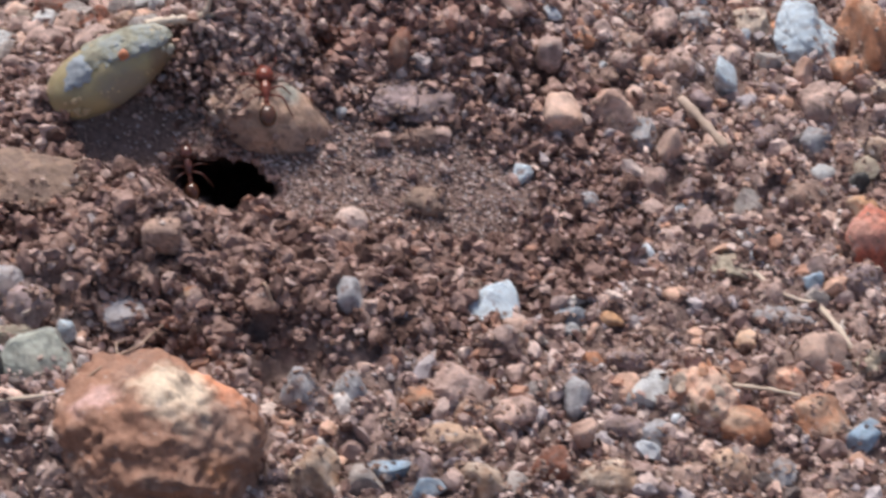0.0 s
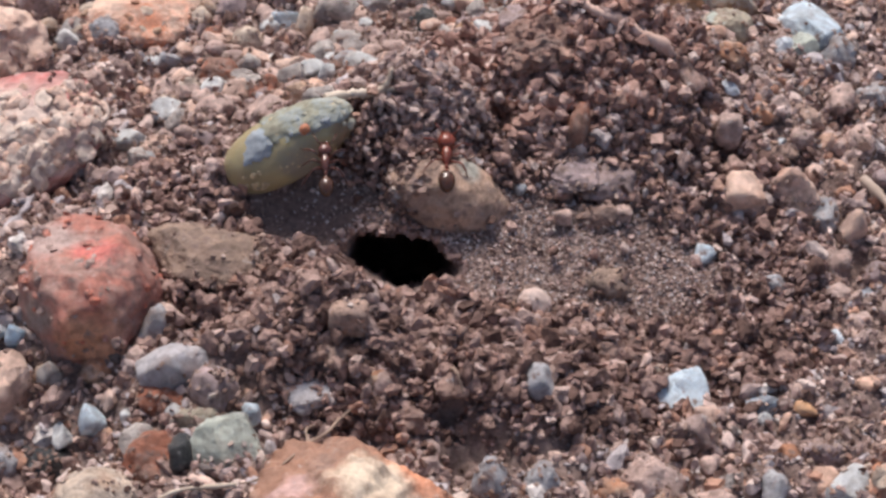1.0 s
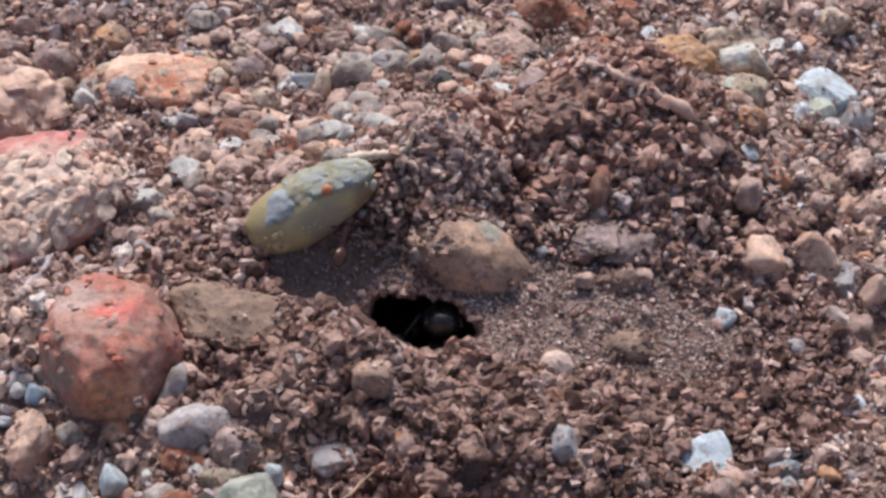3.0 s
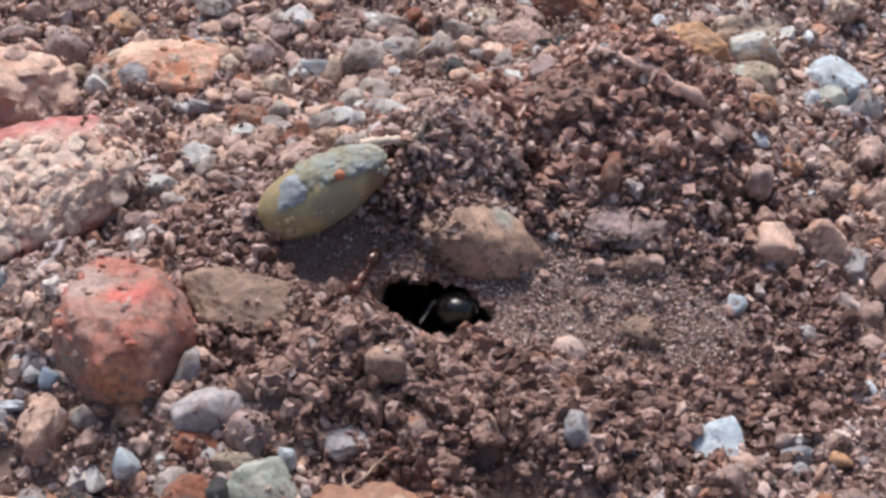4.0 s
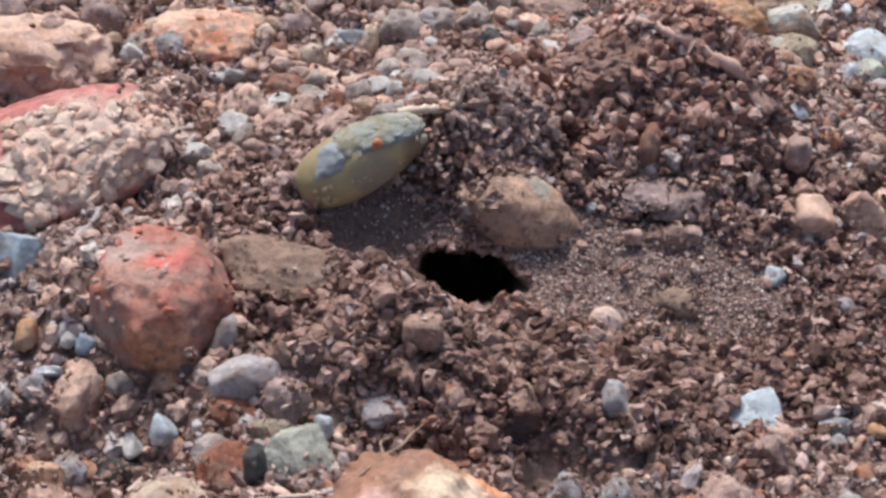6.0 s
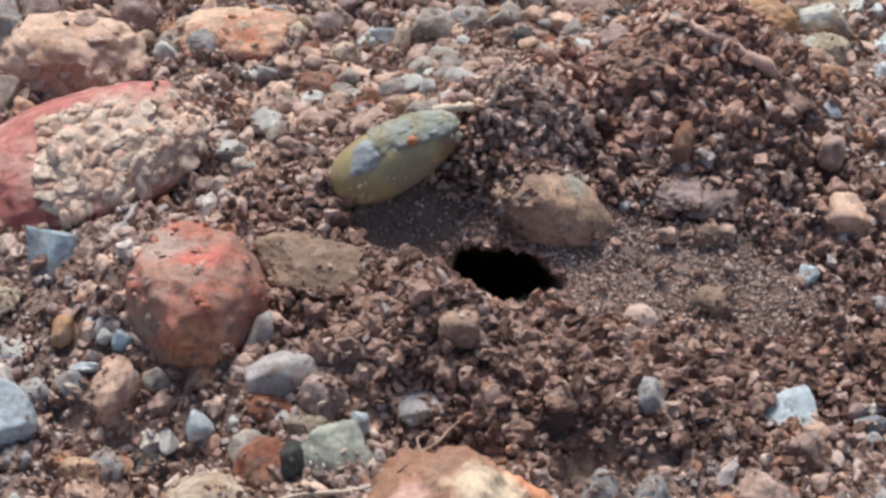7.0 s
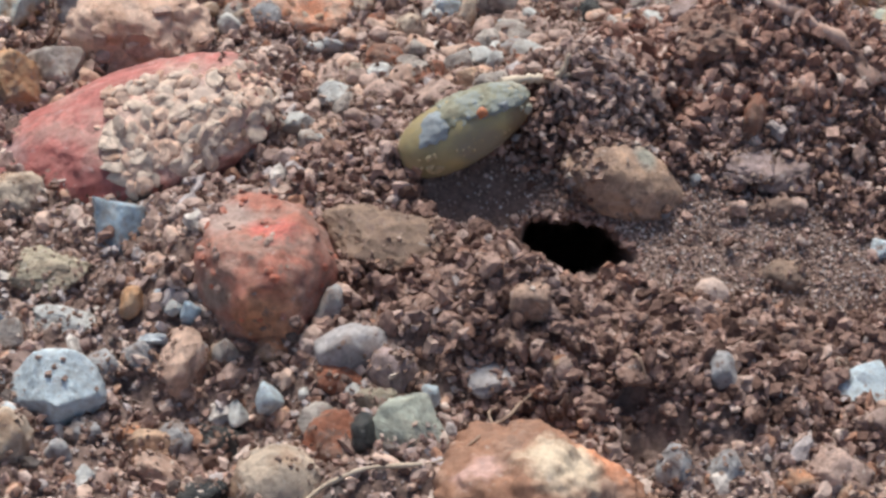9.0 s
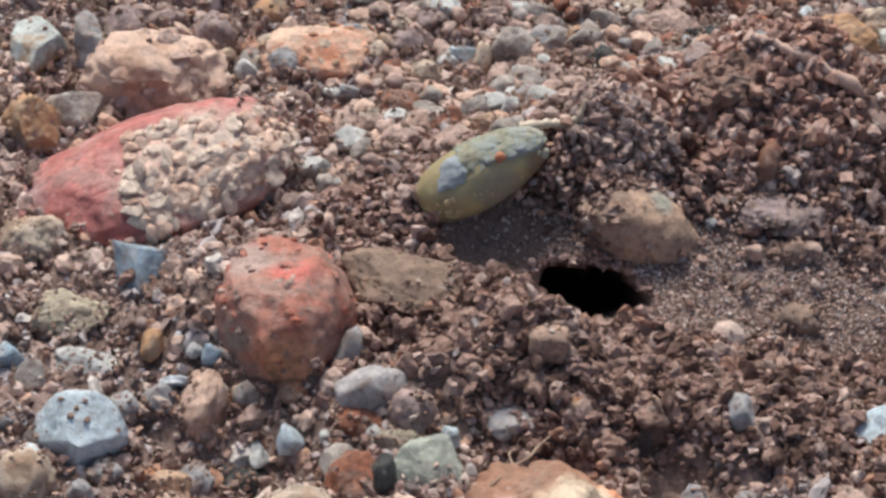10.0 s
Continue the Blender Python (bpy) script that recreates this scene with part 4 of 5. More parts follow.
# ---- rootlets and stalks ----
def tube(points, radii, sides=8, rough=0.0, seed=1):
    """A bent round stem through points, with a radius at each, in millimetres."""
    rng = random.Random(seed)
    pts, rad = [], []
    for k in range(len(points) - 1):
        p0 = Vector(points[max(0, k - 1)])
        p1, p2 = Vector(points[k]), Vector(points[k + 1])
        p3 = Vector(points[min(len(points) - 1, k + 2)])
        for s in range(6):
            t = s / 6
            pts.append(0.5 * (2 * p1 + (p2 - p0) * t + (2 * p0 - 5 * p1 + 4 * p2 - p3) * t * t + (3 * p1 - p0 - 3 * p2 + p3) * t**3))
            rad.append(radii[k] * (1 - t) + radii[k + 1] * t)
    pts.append(Vector(points[-1]))
    rad.append(radii[-1])
    bm = bmesh.new()
    rings = []
    for k, p in enumerate(pts):
        d = (pts[min(k + 1, len(pts) - 1)] - pts[max(k - 1, 0)]).normalized()
        side = d.cross(Vector((0.3, 0.2, 1))).normalized()
        up = side.cross(d)
        r = rad[k] * (1 + rough * rng.uniform(-1, 1))
        rings.append([bm.verts.new((p + r * (math.cos(q) * side + math.sin(q) * up)) * MM) for q in (2 * math.pi * i / sides for i in range(sides))])
    for r0, r1 in zip(rings, rings[1:]):
        for i in range(sides):
            f = bm.faces.new((r0[i], r0[(i + 1) % sides], r1[(i + 1) % sides], r1[i]))
            f.smooth = True
    bm.faces.new(rings[0][::-1])
    bm.faces.new(rings[-1])
    bmesh.ops.recalc_face_normals(bm, faces=bm.faces)
    return bm


M_ROOT = plain_material("dry_rootlet", (0.66, 0.56, 0.46), (0.48, 0.38, 0.29), 0.7, 500)
M_STALK = plain_material("dry_stalk", (0.46, 0.355, 0.29), (0.33, 0.245, 0.19), 0.75, 500)
M_CRUSTED = plain_material("soil_crusted_root", (0.66, 0.47, 0.40), (0.48, 0.31, 0.25), 0.85, 900)
M_FIBRE = plain_material("thin_fibre", (0.40, 0.29, 0.22), (0.26, 0.18, 0.14), 0.8, 700)


def build_twig(name, label, mat, *stems):
    """stems: (points, radii) each a mesh under one thing."""
    t = tagged(new(name), label, "twig")
    for k, (points, radii) in enumerate(stems):
        part("stem" if k == 0 else "side_stem", tube(points, radii, 8, 0.28, k + 3), mat, t)
    return t


build_twig("rootlet", "pale straw-coloured branching rootlet against the seed", M_ROOT,
           ([(-4.6, 5.4, 7.4), (-3.2, 5.9, 7.4), (-2.2, 6.1, 7.35), (-1.5, 6.2, 7.5), (-1.05, 6.4, 8.0), (-0.85, 6.7, 8.7)], [0.32, 0.30, 0.26, 0.22, 0.17, 0.08]),
           ([(-1.9, 6.15, 7.4), (-1.0, 6.3, 7.5), (0.1, 6.5, 7.6), (0.9, 6.7, 7.8)], [0.14, 0.12, 0.10, 0.06]),
           ([(-1.6, 6.2, 7.45), (-1.5, 5.7, 7.0), (-1.4, 5.3, 6.4)], [0.12, 0.10, 0.06]))
build_twig("fibre_root", "thin brown root fibre lying over the gravel", M_FIBRE,
           ([(-8.3, -20.9, 3.15), (-7.2, -20.9, 3.4), (-6.2, -20.4, 3.6), (-5.4, -19.6, 3.7), (-4.7, -18.0, 3.1), (-3.7, -16.2, 2.2), (-3.1, -14.6, 1.6), (-2.4, -13.8, 1.7)], [0.04, 0.05, 0.06, 0.06, 0.07, 0.07, 0.08, 0.05]),
           ([(-4.5, -17.6, 2.9), (-4.7, -16.4, 2.6), (-4.3, -15.4, 2.0)], [0.07, 0.06, 0.04]))
build_twig("dry_stalk", "short dry brown stalk lying on gravel", M_STALK,
           ([(27.3, 7.3, 1.3), (28.4, 5.2, 1.2), (29.6, 3.0, 0.9)], [0.34, 0.32, 0.26]))
build_twig("rootlet", "pale knotted rootlet lying over pink gravel", M_ROOT,
           ([(29.9, -7.9, 0.7), (30.9, -9.3, 0.6), (32.2, -9.9, 0.4), (33.1, -10.6, 0.6), (34.2, -13.2, 0.6), (34.5, -14.0, 0.2)], [0.14, 0.17, 0.10, 0.18, 0.17, 0.08]))
build_twig("straw_splinter", "white straw splinter lying between ochre pebbles", M_ROOT,
           ([(27.4, -17.2, 0.9), (29.2, -17.6, 1.0), (31.0, -18.0, 0.9)], [0.10, 0.15, 0.08]))
build_twig("straw", "pale straw stem lying on bare soil beside a stone", M_ROOT,
           ([(-14.7, -22.9, 0.85), (-13.6, -22.2, 1.4), (-12.8, -21.5, 1.75), (-12.1, -21.2, 2.05), (-10.6, -21.0, 2.8), (-8.7, -21.0, 3.15), (-7.9, -21.0, 3.3)], [0.06, 0.13, 0.09, 0.13, 0.11, 0.12, 0.08]))
build_twig("soil_crusted_root", "pinkish root crusted with soil along the mound's crest", M_CRUSTED,
           ([(9.2, 14.7, 8.4), (10.4, 14.3, 8.35), (11.5, 13.7, 8.1), (12.6, 13.5, 7.85), (13.8, 13.0, 7.3), (15.2, 12.8, 6.65), (15.9, 12.6, 6.0)], [0.16, 0.34, 0.28, 0.42, 0.30, 0.45, 0.2]))
build_twig("fibre_root", "fine grey fibre standing among soil crumbs", M_FIBRE,
           ([(2.6, -11.6, 2.6), (2.9, -12.6, 3.4), (3.3, -13.4, 2.6)], [0.09, 0.08, 0.05]))


# ---- ants ----
M_RED = plain_material("amber_ant_shell", (0.22, 0.047, 0.025), (0.12, 0.028, 0.016), 0.28, 900, 0.6)
M_GASTER = plain_material("dark_gaster_shell", (0.10, 0.035, 0.016), (0.045, 0.018, 0.010), 0.2, 900, 0.7)
M_BROWN = plain_material("brown_ant_shell", (0.13, 0.04, 0.028), (0.07, 0.025, 0.02), 0.25, 900, 0.7)
M_BLACK = plain_material("black_ant_shell", (0.012, 0.011, 0.012), (0.006, 0.006, 0.007), 0.11, 900, 0.8)


def build_ant(label, shell, rear, size=1.0, head=0.52):
    """An ant that faces +y; its feet stand 0.45 below its middle."""
    ant = tagged(new("ant"), label, "ant")

    def body(name, a, b, c, at, mat, tip=0.0):
        bm = ellipsoid(b * size, a * size, c * size, (0, 0, 0), 20, 14, -tip)
        for v in bm.verts:
            v.co = Vector((v.co.y, v.co.x, v.co.z)) + Vector(at) * size * MM
        bmesh.ops.recalc_face_normals(bm, faces=bm.faces)
        return part(name, bm, mat, ant)

    h = body("head", head, head * 1.08, head * 0.82, (0, 1.42, 0.05), shell, -0.1)
    body("thorax", 0.30, 0.72, 0.30, (0, 0.42, 0.02), shell, 0.15)
    body("petiole", 0.15, 0.17, 0.22, (0, -0.42, 0.02), shell)
    body("petiole", 0.16, 0.15, 0.20, (0, -0.70, 0.0), shell)
    body("gaster", 0.50, 0.72, 0.47, (0, -1.42, 0.05), rear, 0.1)
    for s in (-1, 1):
        scape = [(s * 0.20 * size, 1.75 * size, 0.1 * size), (s * 0.62 * size, 2.1 * size, 0.42 * size), (s * 0.75 * size, 2.75 * size, 0.0)]
        part("antenna", tube(scape, [0.045 * size, 0.04 * size, 0.04 * size], 6), shell, ant)
        jaw = [(s * 0.18 * size, 1.85 * size, -0.08 * size), (s * 0.2 * size, 2.08 * size, -0.12 * size), (s * 0.04 * size, 2.2 * size, -0.13 * size)]
        part("jaw", tube(jaw, [0.09 * size, 0.07 * size, 0.03 * size], 6), shell, h)
    legs = []
    for k, (y0, reach) in enumerate(((0.85, 0.95), (0.45, 0.05), (0.10, -1.05))):
        for s in (-1, 1):
            pts = [(0, 0, 0), (s * 0.62 * size, reach * 0.35 * size, 0.40 * size), (s * 1.12 * size, reach * 0.8 * size, -0.18 * size), (s * 1.38 * size, reach * 1.12 * size, -0.50 * size)]
            leg = part("leg", tube(pts, [0.065 * size, 0.06 * size, 0.04 * size, 0.025 * size], 6), shell, ant)
            at = (s * 0.2 * size * MM, y0 * size * MM, -0.08 * size * MM)
            leg.location = at
            legs.append((leg, at, s, (k + (s > 0)) % 2))
    return ant, legs


ant_a, legs_a = build_ant("amber-red ant with a dark brown gaster", M_RED, M_GASTER)
ant_b, legs_b = build_ant("small reddish ant with a glossy brown gaster", M_BROWN, M_GASTER, 0.85, 0.46)
ant_c, legs_c = build_ant("large glossy black ant in the nest hole", M_BLACK, M_BLACK, 1.35, 0.92)


# ---- loose grains ----
def ball(level):
    """A round start for a grain; level 0 is a blunt cube."""
    bm = bmesh.new()
    if level:
        bmesh.ops.create_icosphere(bm, subdivisions=level, radius=1.0)
    else:
        bmesh.ops.create_cube(bm, size=1.25)
        bmesh.ops.triangulate(bm, faces=bm.faces)
    v = np.array([p.co[:] for p in bm.verts])
    f = np.array([[q.index for q in t.verts] for t in bm.faces])
    bm.free()
    return v, f


def turns(rng, n):
    q = rng.normal(size=(n, 4))
    q /= np.linalg.norm(q, axis=1, keepdims=True)
    w, x, y, z = q.T
    return np.stack([np.stack([1 - 2 * (y * y + z * z), 2 * (x * y - z * w), 2 * (x * z + y * w)], -1),
                     np.stack([2 * (x * y + z * w), 1 - 2 * (x * x + z * z), 2 * (y * z - x * w)], -1),
                     np.stack([2 * (x * z - y * w), 2 * (y * z + x * w), 1 - 2 * (x * x + y * y)], -1)], -2)


def grains(name, label, places, radii, mat, level, lump, seed, stuck=1):
    """Many loose grains in one mesh: places and radii in millimetres; stuck: how many crumbs cling together."""
    rng = np.random.default_rng(seed)
    v0, f0 = ball(level)
    kinds = []
    for _ in range(24):
        crumbs = []
        for k in range(stuck):
            cut = v0.copy()
            for _ in range(6):
                d = rng.normal(size=3)
                d /= np.linalg.norm(d)
                cut -= np.maximum(cut @ d - rng.uniform(0.5, 0.9), 0)[:, None] * d * 0.95
            cut *= 1 + lump * rng.uniform(-1, 1, (len(v0), 1))
            crumbs.append(cut if stuck == 1 else cut * rng.uniform(0.45, 0.75) + d * (0.6 if k else 0.0))
        kinds.append(np.concatenate(crumbs))
    kinds = np.array(kinds)
    f0 = np.concatenate([f0 + k * len(v0) for k in range(stuck)])
    v0 = kinds[0]
    n = len(places)
    shape = kinds[rng.integers(0, len(kinds), n)] * rng.uniform(0.45, 1.5, (n, 1, 3))
    v = np.einsum("nij,nkj->nki", turns(rng, n), shape) * np.asarray(radii)[:, None, None] + np.asarray(places)[:, None, :]
    f = (f0[None] + np.arange(n)[:, None, None] * len(v0)).reshape(-1)
    me = bpy.data.meshes.new(name)
    me.vertices.add(n * len(v0))
    me.vertices.foreach_set("co", (v * MM).astype(np.float32).ravel())
    me.loops.add(len(f))
    me.loops.foreach_set("vertex_index", f.astype(np.int32))
    me.polygons.add(len(f) // 3)
    me.polygons.foreach_set("loop_start", np.arange(0, len(f), 3, dtype=np.int32))
    me.update(calc_edges=True)
    me.shade_flat()
    me.materials.append(mat)
    return tagged(new(name, me), label, "gravel" if "gravel" in name else "soil", kind="stuff")


def in_view(x, y):
    """The stretch of ground that the film covers, with a margin."""
    return (y < 22 or x < 33) and (y > -24 or x > -12) and x > -41 - (y < 0) * -5


def free_of_stones(x, y, r):
    return all((x - px) ** 2 + (y - py) ** 2 > (0.85 * pr + 0.45 * r) ** 2 for px, py, pr in PLACED)


def scatter(n, seed, lo, hi, wanted, heap):
    """Places and radii for n grains where wanted(x, y) is likely; heap: how far they pile up, in radii."""
    rng = random.Random(seed)
    places, radii = [], []
    while len(places) < n:
        x, y = rng.uniform(-45, 46), rng.uniform(-29, 39)
        if not in_view(x, y) or rng.random() > wanted(x, y) or hole_edge(x, y) < 1.08 or (in_pit(x, y) and rng.random() < 0.8):
            continue
        r = lo * (hi / lo) ** (rng.random() ** 1.7)
        if smoothed(x, y) > 0.5:
            r = min(r, lo * 1.5)
        if r > 0.28 and any((x - px) ** 2 + (y - py) ** 2 < 0.4 * pr * pr for px, py, pr in PLACED):
            continue
        places.append((x, y, lie(x, y) + r * rng.uniform(-0.25, heap if hole_edge(x, y) > 1.5 else 0.5)))
        radii.append(r)
    return places, radii


def on_mound(x, y):
    return (1 - 0.93 * gravelly(x, y)) * (1 - 0.95 * smoothed(x, y))


def on_front(x, y):
    """The fresh spoil before and beside the hole."""
    return (smoothed(x, y) < 0.25) * on_mound(x, y) * math.exp(-((x - 2) / 15) ** 2 - ((y + 6.5) / 6.5) ** 2)


def on_spoil(x, y):
    return on_mound(x, y) * (1 - smooth(-5.0, -2.0, y))


def on_back(x, y):
    return on_mound(x, y) * smooth(-5.0, -2.0, y)


def on_slope(x, y):
    """The slope between the seed's thin end and the crest."""
    return max(0.0, 1 - math.hypot((x - 0.6) / 4.6, (y - 8.6) / 4.6)) ** 0.5 * (smoothed(x, y) < 0.2)


def on_red(x, y):
    return max(0.0, 1 - math.hypot((x - 9.0) / 10.5, (y - 14.0) / 7.5)) ** 0.6 * (not 0 < smoothed(x, y))


def on_gravel(x, y):
    return 0.02 + 0.98 * gravelly(x, y)


def on_soil(x, y):
    return 0.06 + 0.94 * smoothed(x, y)


def on_grit(x, y):
    return 0.05 + 0.95 * gravelly(x, y)


def small_pebbles():
    """Pebbles of a few millimetres that fill the gravel between the larger stones."""
    rng = random.Random(21)
    keys = ["palepink", "pale", "mauve", "greyblue", "tan", "tanpink", "cream", "orange", "white", "rust", "bluewhite", "ochre", "dark"]
    weights = [18, 12, 14, 11, 9, 13, 7, 6, 3, 5, 3, 4, 2]
    made = 0
    while made < 60:
        x, y = rng.uniform(-43, 44), rng.uniform(-27, 38)
        a = rng.uniform(0.65, 1.5)
        if rng.random() > on_gravel(x, y) - 0.03 or not free_of_stones(x, y, 2.2 * a):
            continue
        pebble(rng.choices(keys, weights)[0], rng.choice("aar"), x, y, lie(x, y) + 0.25 * a, a, a * rng.uniform(0.7, 1), a * rng.uniform(0.6, 0.95), rng.uniform(-25, 25))
        made += 1


small_pebbles()


def pale_chips():
    """Pale chips lying close together on the bank behind the seed."""
    rng = random.Random(23)
    keys = ["palepink", "pale", "white", "greyblue", "cream", "pinkcream", "tanpink", "mauve", "rust"]
    weights = [22, 26, 8, 8, 10, 12, 8, 8, 4]
    made = 0
    while made < 110:
        x, y = rng.uniform(-15, 8), rng.uniform(8, 31)
        a = rng.uniform(0.5, 1.15)
        if gravelly(x, y) < 0.7 or not free_of_stones(x, y, 0.6 * a):
            continue
        pebble(rng.choices(keys, weights)[0], rng.choice("aaf"), x, y, lie(x, y) + 0.3 * a, a, a * rng.uniform(0.7, 1), a * rng.uniform(0.5, 0.9), rng.uniform(-30, 30))
        made += 1


pale_chips()


def with_seed_end(places, radii):
    """Adds the crumbs heaped against the seed's thin end."""
    rng = random.Random(91)
    for _ in range(230):
        x, y = rng.gauss(-2.6, 0.85), rng.gauss(4.1, 0.75)
        places.append((x, y, lie(x, y) + rng.uniform(0.0, 1.0) * max(0.3, 3.0 - 1.2 * abs(x + 2.6))))
        radii.append(rng.uniform(0.16, 0.36))
    for _ in range(620):  # soil that has slid onto the flat stone's upper edge
        u = rng.uniform(-1.0, 0.75)
        x, y = 2.75 + 3.1 * u + rng.gauss(0, 0.25), 4.3 - 0.5 * abs(u) + rng.gauss(0, 0.4)
        places.append((x, y, max(lie(x, y), 4.6 - 1.25 * u - 0.5 * u * u - 0.7 * max(0.0, y - 4.2)) + rng.uniform(-0.4, 0.25)))
        radii.append(rng.uniform(0.14, 0.36))
    for _ in range(300):  # the ragged rim of the nest's mouth
        turn, e = rng.uniform(-0.6, 3.9), rng.uniform(1.08, 1.2)
        k = e / hole_edge(HOLE_X + HOLE_A * math.cos(turn), HOLE_Y + HOLE_B * math.sin(turn))
        x, y = HOLE_X + HOLE_A * k * math.cos(turn), HOLE_Y + HOLE_B * k * math.sin(turn)
        places.append((x, y, lie(x, y) + rng.uniform(-0.12, 0.1)))
        radii.append(rng.uniform(0.1, 0.3))
    for _ in range(130):  # soil on the root along the crest
        u = rng.random()
        x, y = 9.2 + 7.0 * u + rng.gauss(0, 0.15), 14.6 - 1.9 * u + rng.gauss(0, 0.3)
        places.append((x, y, 8.45 - 0.5 * u - 2.0 * u * u + rng.uniform(-0.5, 0.2)))
        radii.append(rng.uniform(0.12, 0.3))
    for _ in range(420):
        x, y = 0.2 + rng.gauss(0, 0.6), 2.4 + rng.gauss(0, 0.9)
        if hole_edge(x, y) < 1.15:
            continue
        places.append((x, y, lie(x, y) + rng.uniform(0.0, 1.7) * max(0.2, 1 - 0.5 * abs(x - 0.2))))
        radii.append(rng.uniform(0.1, 0.26))
    return places, radii


def soil_clods():
    """Crumbs near the nest's mouth that one could pick up singly."""
    rng = random.Random(81)
    shapes = []
    for k in range(16):
        r = rng.uniform(0.36, 0.85)
        me = bpy.data.meshes.new("soil_clod")
        bm = clod_bmesh(rng, r, r * rng.uniform(0.7, 1), r * rng.uniform(0.6, 0.9))
        bm.to_mesh(me)
        bm.free()
        me.materials.append(STONES["brown" if k % 4 else "clay"][1])
        shapes.append((r, me))
    made = 0
    while made < 190:
        x, y = rng.gauss(0, 8), rng.gauss(-6, 4)
        if hole_edge(x, y) < 1.55 or smoothed(x, y) > 0.2 or gravelly(x, y) > 0.3 or not free_of_stones(x, y, 0.8):
            continue
        r, me = rng.choice(shapes)
        ob = new("soil_clod", me)
        ob.matrix_world = pose(x * MM, y * MM, (lie(x, y) + r * rng.uniform(0.25, 0.75)) * MM, rng.uniform(-40, 40), rng.uniform(-40, 40), rng.uniform(0, 360))
        tagged(ob, "crumbly brown soil clod heaped by the nest hole", "clod", "soil clods round the hole")
        made += 1


soil_clods()
grains("soil_clods", "large brown soil crumbs heaped behind the hole", *scatter(2500, 31, 0.30, 0.66, on_back, 1.7), M_CRUMB, 2, 0.26, 41, 2)
grains("shaded_soil_clods", "large dark brown soil crumbs before the hole, shade in their colour", *scatter(2100, 30, 0.26, 0.58, on_spoil, 2.0), M_CLOD, 2, 0.28, 40, 2)
grains("pale_soil_crumbs", "pale mauve-grey soil crumbs on the slope beside the seed", *scatter(2600, 29, 0.14, 0.40, on_slope, 2.6), M_PALECRUMB, 1, 0.44, 39)
grains("angular_soil_clods", "angular pinkish brown soil clods before the hole, darkened for shade", *scatter(3100, 38, 0.24, 0.54, on_front, 2.1), M_CLOD, 2, 0.30, 49)
grains("soil_crumbs", "loose brown crumbs of soil heaped round the hole", *with_seed_end(*scatter(24000, 34, 0.12, 0.38, on_mound, 2.6)), M_CRUMB, 0, 0.42, 45)
grains("red_soil_crumbs", "rust-red crumbs of soil on the mound's back", *scatter(9500, 35, 0.12, 0.46, on_red, 2.9), M_REDCRUMB, 1, 0.44, 46)
grains("gravel_grains", "mixed pink, grey and orange gravel grains", *scatter(8000, 32, 0.20, 0.72, on_gravel, 0.3), M_GRAVEL, 2, 0.17, 42)
grains("fine_soil_grains", "fine brown soil grains between crumbs and gravel", *scatter(24000, 33, 0.07, 0.23, on_soil, 1.5), M_FINE, 0, 0.2, 43)
grains("fine_gravel_grains", "fine pale pink and grey grit between the stones", *scatter(24000, 36, 0.08, 0.30, on_grit, 1.1), M_FINEGRAVEL, 0, 0.22, 47)


def stuck_grit():
    """Soil grains that cling to the larger stones, most of all low down and in patches."""
    rng = random.Random(55)
    places, radii = [], []
    for ob, share in LARGE:
        off = rng.uniform(0, 90)
        for v in ob.data.vertices:
            if rng.random() > 1300 / len(ob.data.vertices):
                continue
            p = ob.matrix_world @ v.co / MM
            low = p.z - lie(p.x, p.y)
            if low < -0.1 or hole_edge(p.x, p.y) < 1.05:
                continue
            kind_of, q = ob.data.materials[0].name, v.co / MM
            edge = max(q.y - 0.15 * q.x - 0.2, -q.x - 2.0) if "slate" in kind_of else max(q.x - 1.2, -q.y - 1.6) if "olive" in kind_of and ob.dimensions.x > 0.005 else q.x - 5.2 if "redquartz" in kind_of else -9.0
            if edge > -1.0 and rng.random() < 0.75 * smooth(0.2, 1.5, edge + 0.5 * noise.noise(q)):  # where soil has slid over the stone
                places.append(tuple(p + Vector((0, 0, rng.uniform(0, 0.2)))))
                radii.append(rng.uniform(0.12, 0.32))
            patch = noise.noise(p * 0.55 + Vector((off, 0, 0)))
            if rng.random() < share * (0.6 if low < 0.5 else 0.22 if low < 0.9 else 0.05) + share * 0.6 * max(0.0, patch - 0.08):
                places.append(tuple(p + Vector((rng.gauss(0, 0.08), rng.gauss(0, 0.08), 0))))
                radii.append(rng.uniform(0.08, 0.26))
    return places, radii


grains("stuck_soil_grains", "brown soil grains clinging to the larger stones", *stuck_grit(), M_STUCK, 0, 0.2, 44)


# ---- what moves ----
def gait(legs, spans, swing=16.0):
    """Legs swing in two alternate sets of three while the ant walks, in spans of seconds, and stand still between them."""
    for leg, at, side, phase in legs:
        rows = []
        for k in range(101):
            t = k / 10
            on = any(a < t < b for a, b in spans)
            w = swing * math.sin(2 * math.pi * (t / 0.4 + 0.5 * phase)) if on else 0.0
            rows.append((t, pose(*at, 0, 0, side * w)))
        walk(leg, rows)


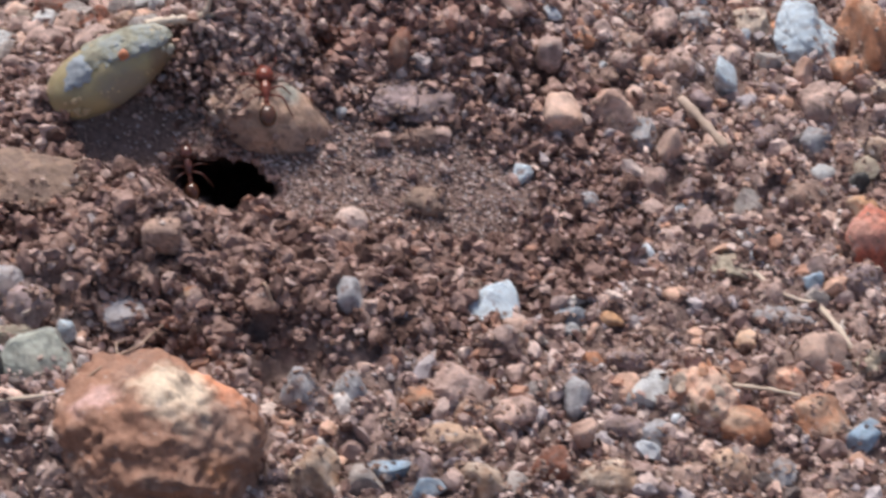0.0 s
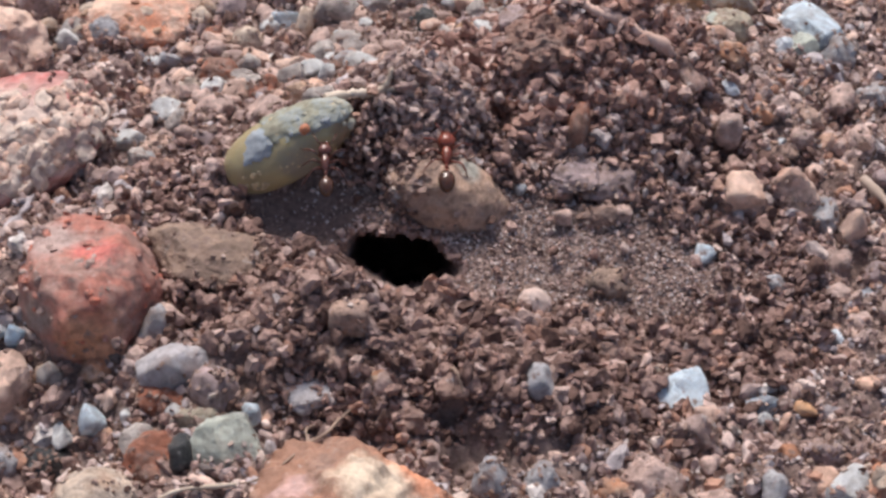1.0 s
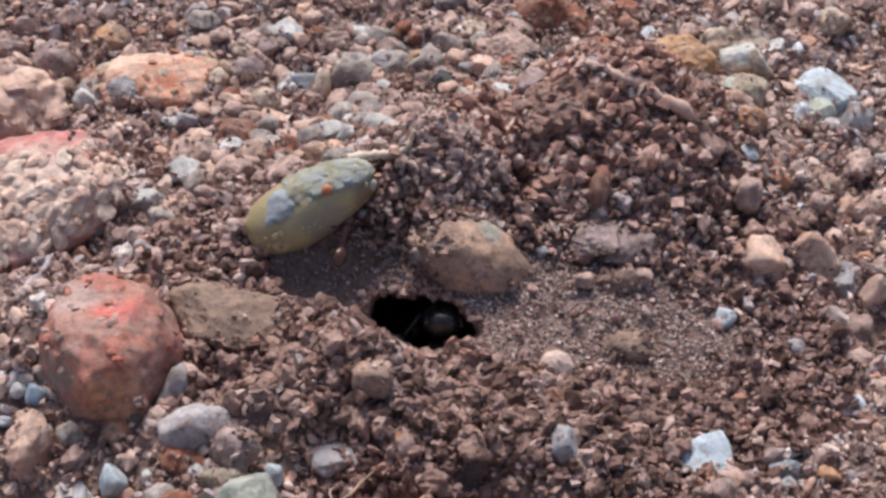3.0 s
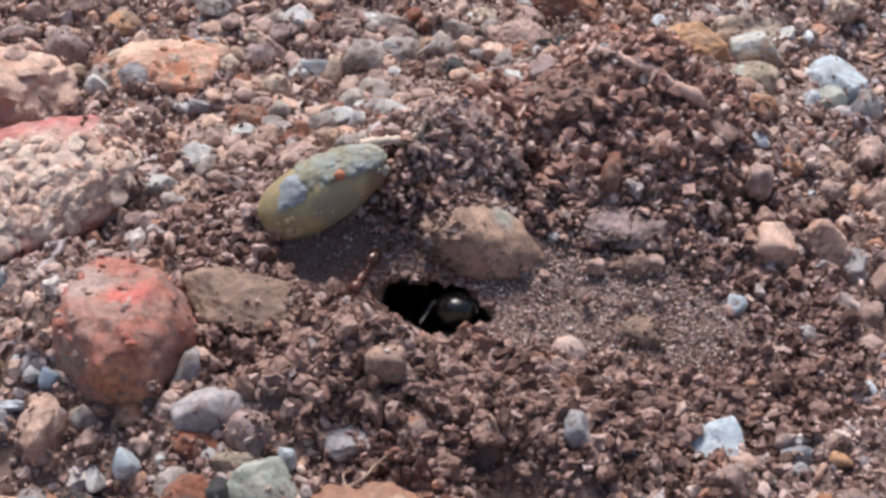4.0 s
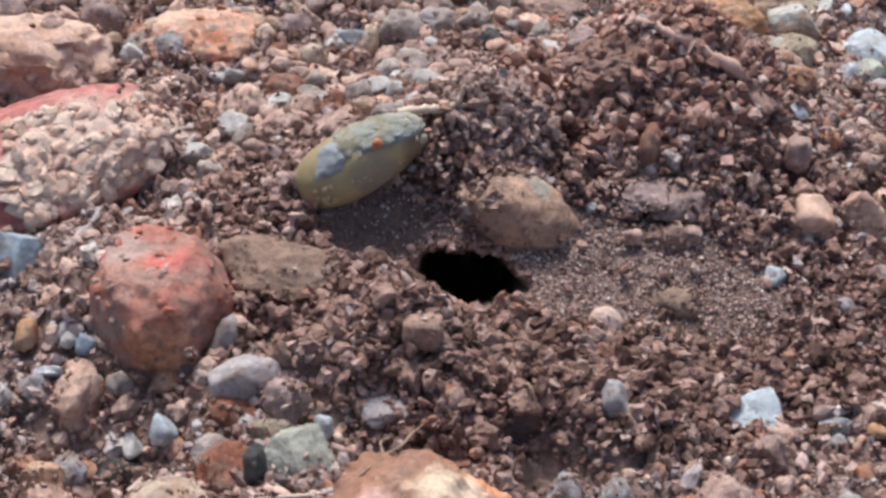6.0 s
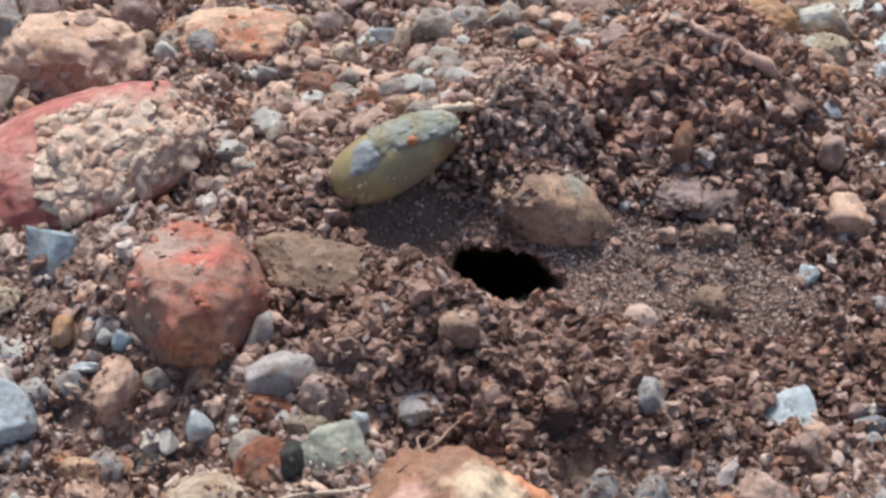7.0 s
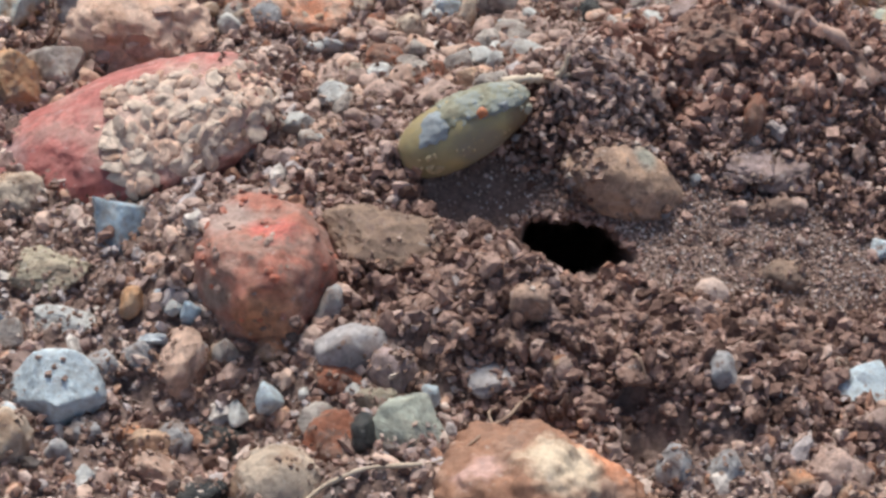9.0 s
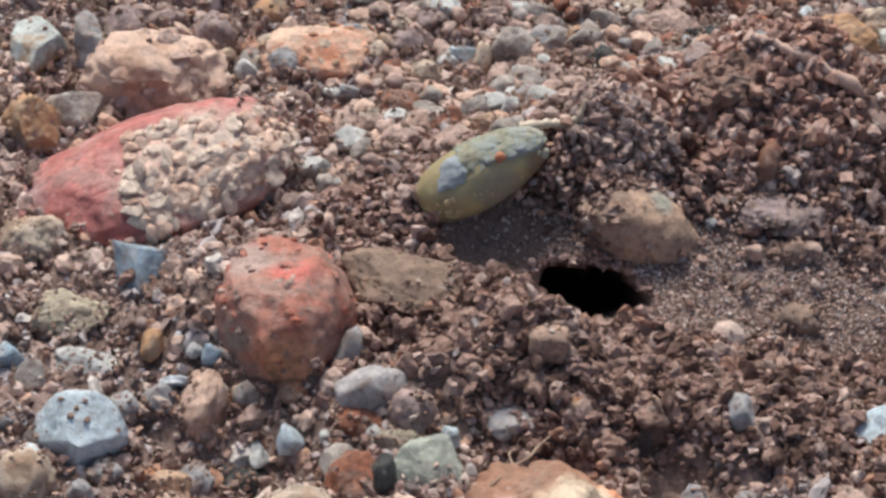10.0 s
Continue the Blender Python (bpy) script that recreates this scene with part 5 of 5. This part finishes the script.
def motions():
    walk(ant_a, [
        (0.0, pose(0.00245, 0.00180, 0.00515, 20.0, 6.8, 8.3)),
        (0.5, pose(0.00250, 0.00135, 0.00528, 13.7, 8.7, 5.2)),
        (1, pose(0.00237, 0.00267, 0.00525, 15.8, 10.5, 3.4)),
        (1.5, pose(0.00236, 0.00286, 0.00533, 17.5, 12.7, 1.3)),
        (1.8, pose(0.00223, 0.00270, 0.00526, 16.7, 12.9, -0.9)),
        (1.9, pose(0.00257, 0.00247, 0.00503, 14.5, 11.4, 1.0)),
        (2, pose(0.00205, 0.00111, 0.00511, 9.2, 2.7, 9.2)),
        (2.1, pose(0.00183, 0.00126, 0.00449, 25.5, -7.2, 30.0)),
        (2.2, pose(0.00199, 0.00062, 0.00417, 12.0, -17.8, 70.5)),
        (2.45, pose(0.00120, 0.00000, 0.00260, -18.0, -20.0, 108.0)),
        (2.7, pose(0.00020, -0.00060, 0.00060, -40.0, -10.0, 85.0)),
        (2.95, pose(-0.00060, 0.00200, -0.00200, -38.0, 0.0, 20.0)),
        (3.3, pose(-0.00050, 0.00730, -0.00930, -60.0, 0.0, 5.0)),
        (10.0, pose(-0.00050, 0.00730, -0.00930, -60.0, 0.0, 5.0)),
    ])
    walk(ant_b, [
        (0.0, pose(-0.00190, -0.00080, 0.00150, 38.0, 0.0, 12.0)),
        (0.1, pose(-0.00240, -0.00020, 0.00230, 30.0, 3.0, 5.0)),
        (0.2, pose(-0.00294, 0.00036, 0.00273, 17.4, 5.1, -6.0)),
        (0.3, pose(-0.00325, 0.00039, 0.00280, 17.6, 4.7, -3.2)),
        (0.4, pose(-0.00307, 0.00087, 0.00296, 19.4, -0.5, 10.3)),
        (0.5, pose(-0.00338, 0.00118, 0.00371, 23.8, 0.5, 8.6)),
        (0.7, pose(-0.00375, 0.00068, 0.00513, 21.0, -5.8, 28.5)),
        (1, pose(-0.00437, 0.00037, 0.00629, 19.8, 3.3, 5.4)),
        (1.5, pose(-0.00428, 0.00117, 0.00655, 19.2, 9.2, -7.6)),
        (1.9, pose(-0.00437, 0.00116, 0.00652, 21.9, 7.0, -1.7)),
        (2.1, pose(-0.00469, 0.00072, 0.00639, 21.4, 0.2, 15.1)),
        (2.2, pose(-0.00447, 0.00098, 0.00649, 24.4, -1.6, 19.4)),
        (3.3, pose(-0.00463, 0.00163, 0.00378, 24.0, 12.3, -12.2)),
        (3.6, pose(-0.00432, 0.00016, 0.00318, -9.1, -15.9, 134.5)),
        (3.9, pose(-0.00418, -0.00073, 0.00304, -7.7, -8.2, 149.8)),
        (4.1, pose(-0.00374, -0.00069, 0.00306, -8.5, -4.9, 170.7)),
        (4.3, pose(-0.00326, -0.00150, 0.00307, -2.2, -2.5, -168.0)),
        (4.5, pose(-0.00325, -0.00199, 0.00293, 1.6, -4.0, -166.3)),
        (4.7, pose(-0.00308, -0.00221, 0.00295, 2.5, -5.5, -161.2)),
        (4.9, pose(-0.00256, -0.00299, 0.00291, 7.4, -12.7, -152.6)),
        (5.1, pose(-0.00180, -0.00190, 0.00120, -24.0, -8.0, -110.0)),
        (5.3, pose(-0.00100, 0.00040, -0.00110, -38.0, 0.0, -70.0)),
        (5.5, pose(-0.00070, 0.00360, -0.00340, -40.0, 0.0, -30.0)),
        (5.8, pose(-0.00040, 0.00700, -0.00900, -60.0, 0.0, -5.0)),
        (10.0, pose(-0.00040, 0.00700, -0.00900, -60.0, 0.0, -5.0)),
    ])
    walk(ant_c, [
        (0.0, pose(0.00060, 0.00720, -0.00930, 60.0, 0.0, 180.0)),
        (2.2, pose(0.00060, 0.00720, -0.00930, 60.0, 0.0, 180.0)),
        (2.7, pose(0.00090, 0.00400, -0.00330, 38.0, 0.0, 180.0)),
        (3.1, pose(0.00130, 0.00120, -0.00075, 35.0, 0.0, 178.0)),
        (3.3, pose(0.00140, 0.00100, -0.00060, 35.0, 0.0, 176.0)),
        (3.9, pose(0.00125, 0.00095, -0.00055, 35.0, 0.0, 182.0)),
        (4.5, pose(0.00118, 0.00084, -0.00060, 35.0, 0.0, 180.0)),
        (4.7, pose(0.00118, 0.00088, -0.00070, 35.0, 0.0, 180.0)),
        (4.9, pose(0.00115, 0.00080, -0.00125, 35.0, 0.0, 180.0)),
        (5.15, pose(0.00095, 0.00380, -0.00360, 38.0, 0.0, 180.0)),
        (5.5, pose(0.00060, 0.00720, -0.00930, 60.0, 0.0, 180.0)),
        (10.0, pose(0.00060, 0.00720, -0.00930, 60.0, 0.0, 180.0)),
    ])
    gait(legs_a, [(1.85, 3.0)])
    gait(legs_b, [(0.0, 0.75), (1.9, 2.3), (3.2, 5.7)])
    gait(legs_c, [(2.3, 3.3), (4.8, 5.5)])


motions()
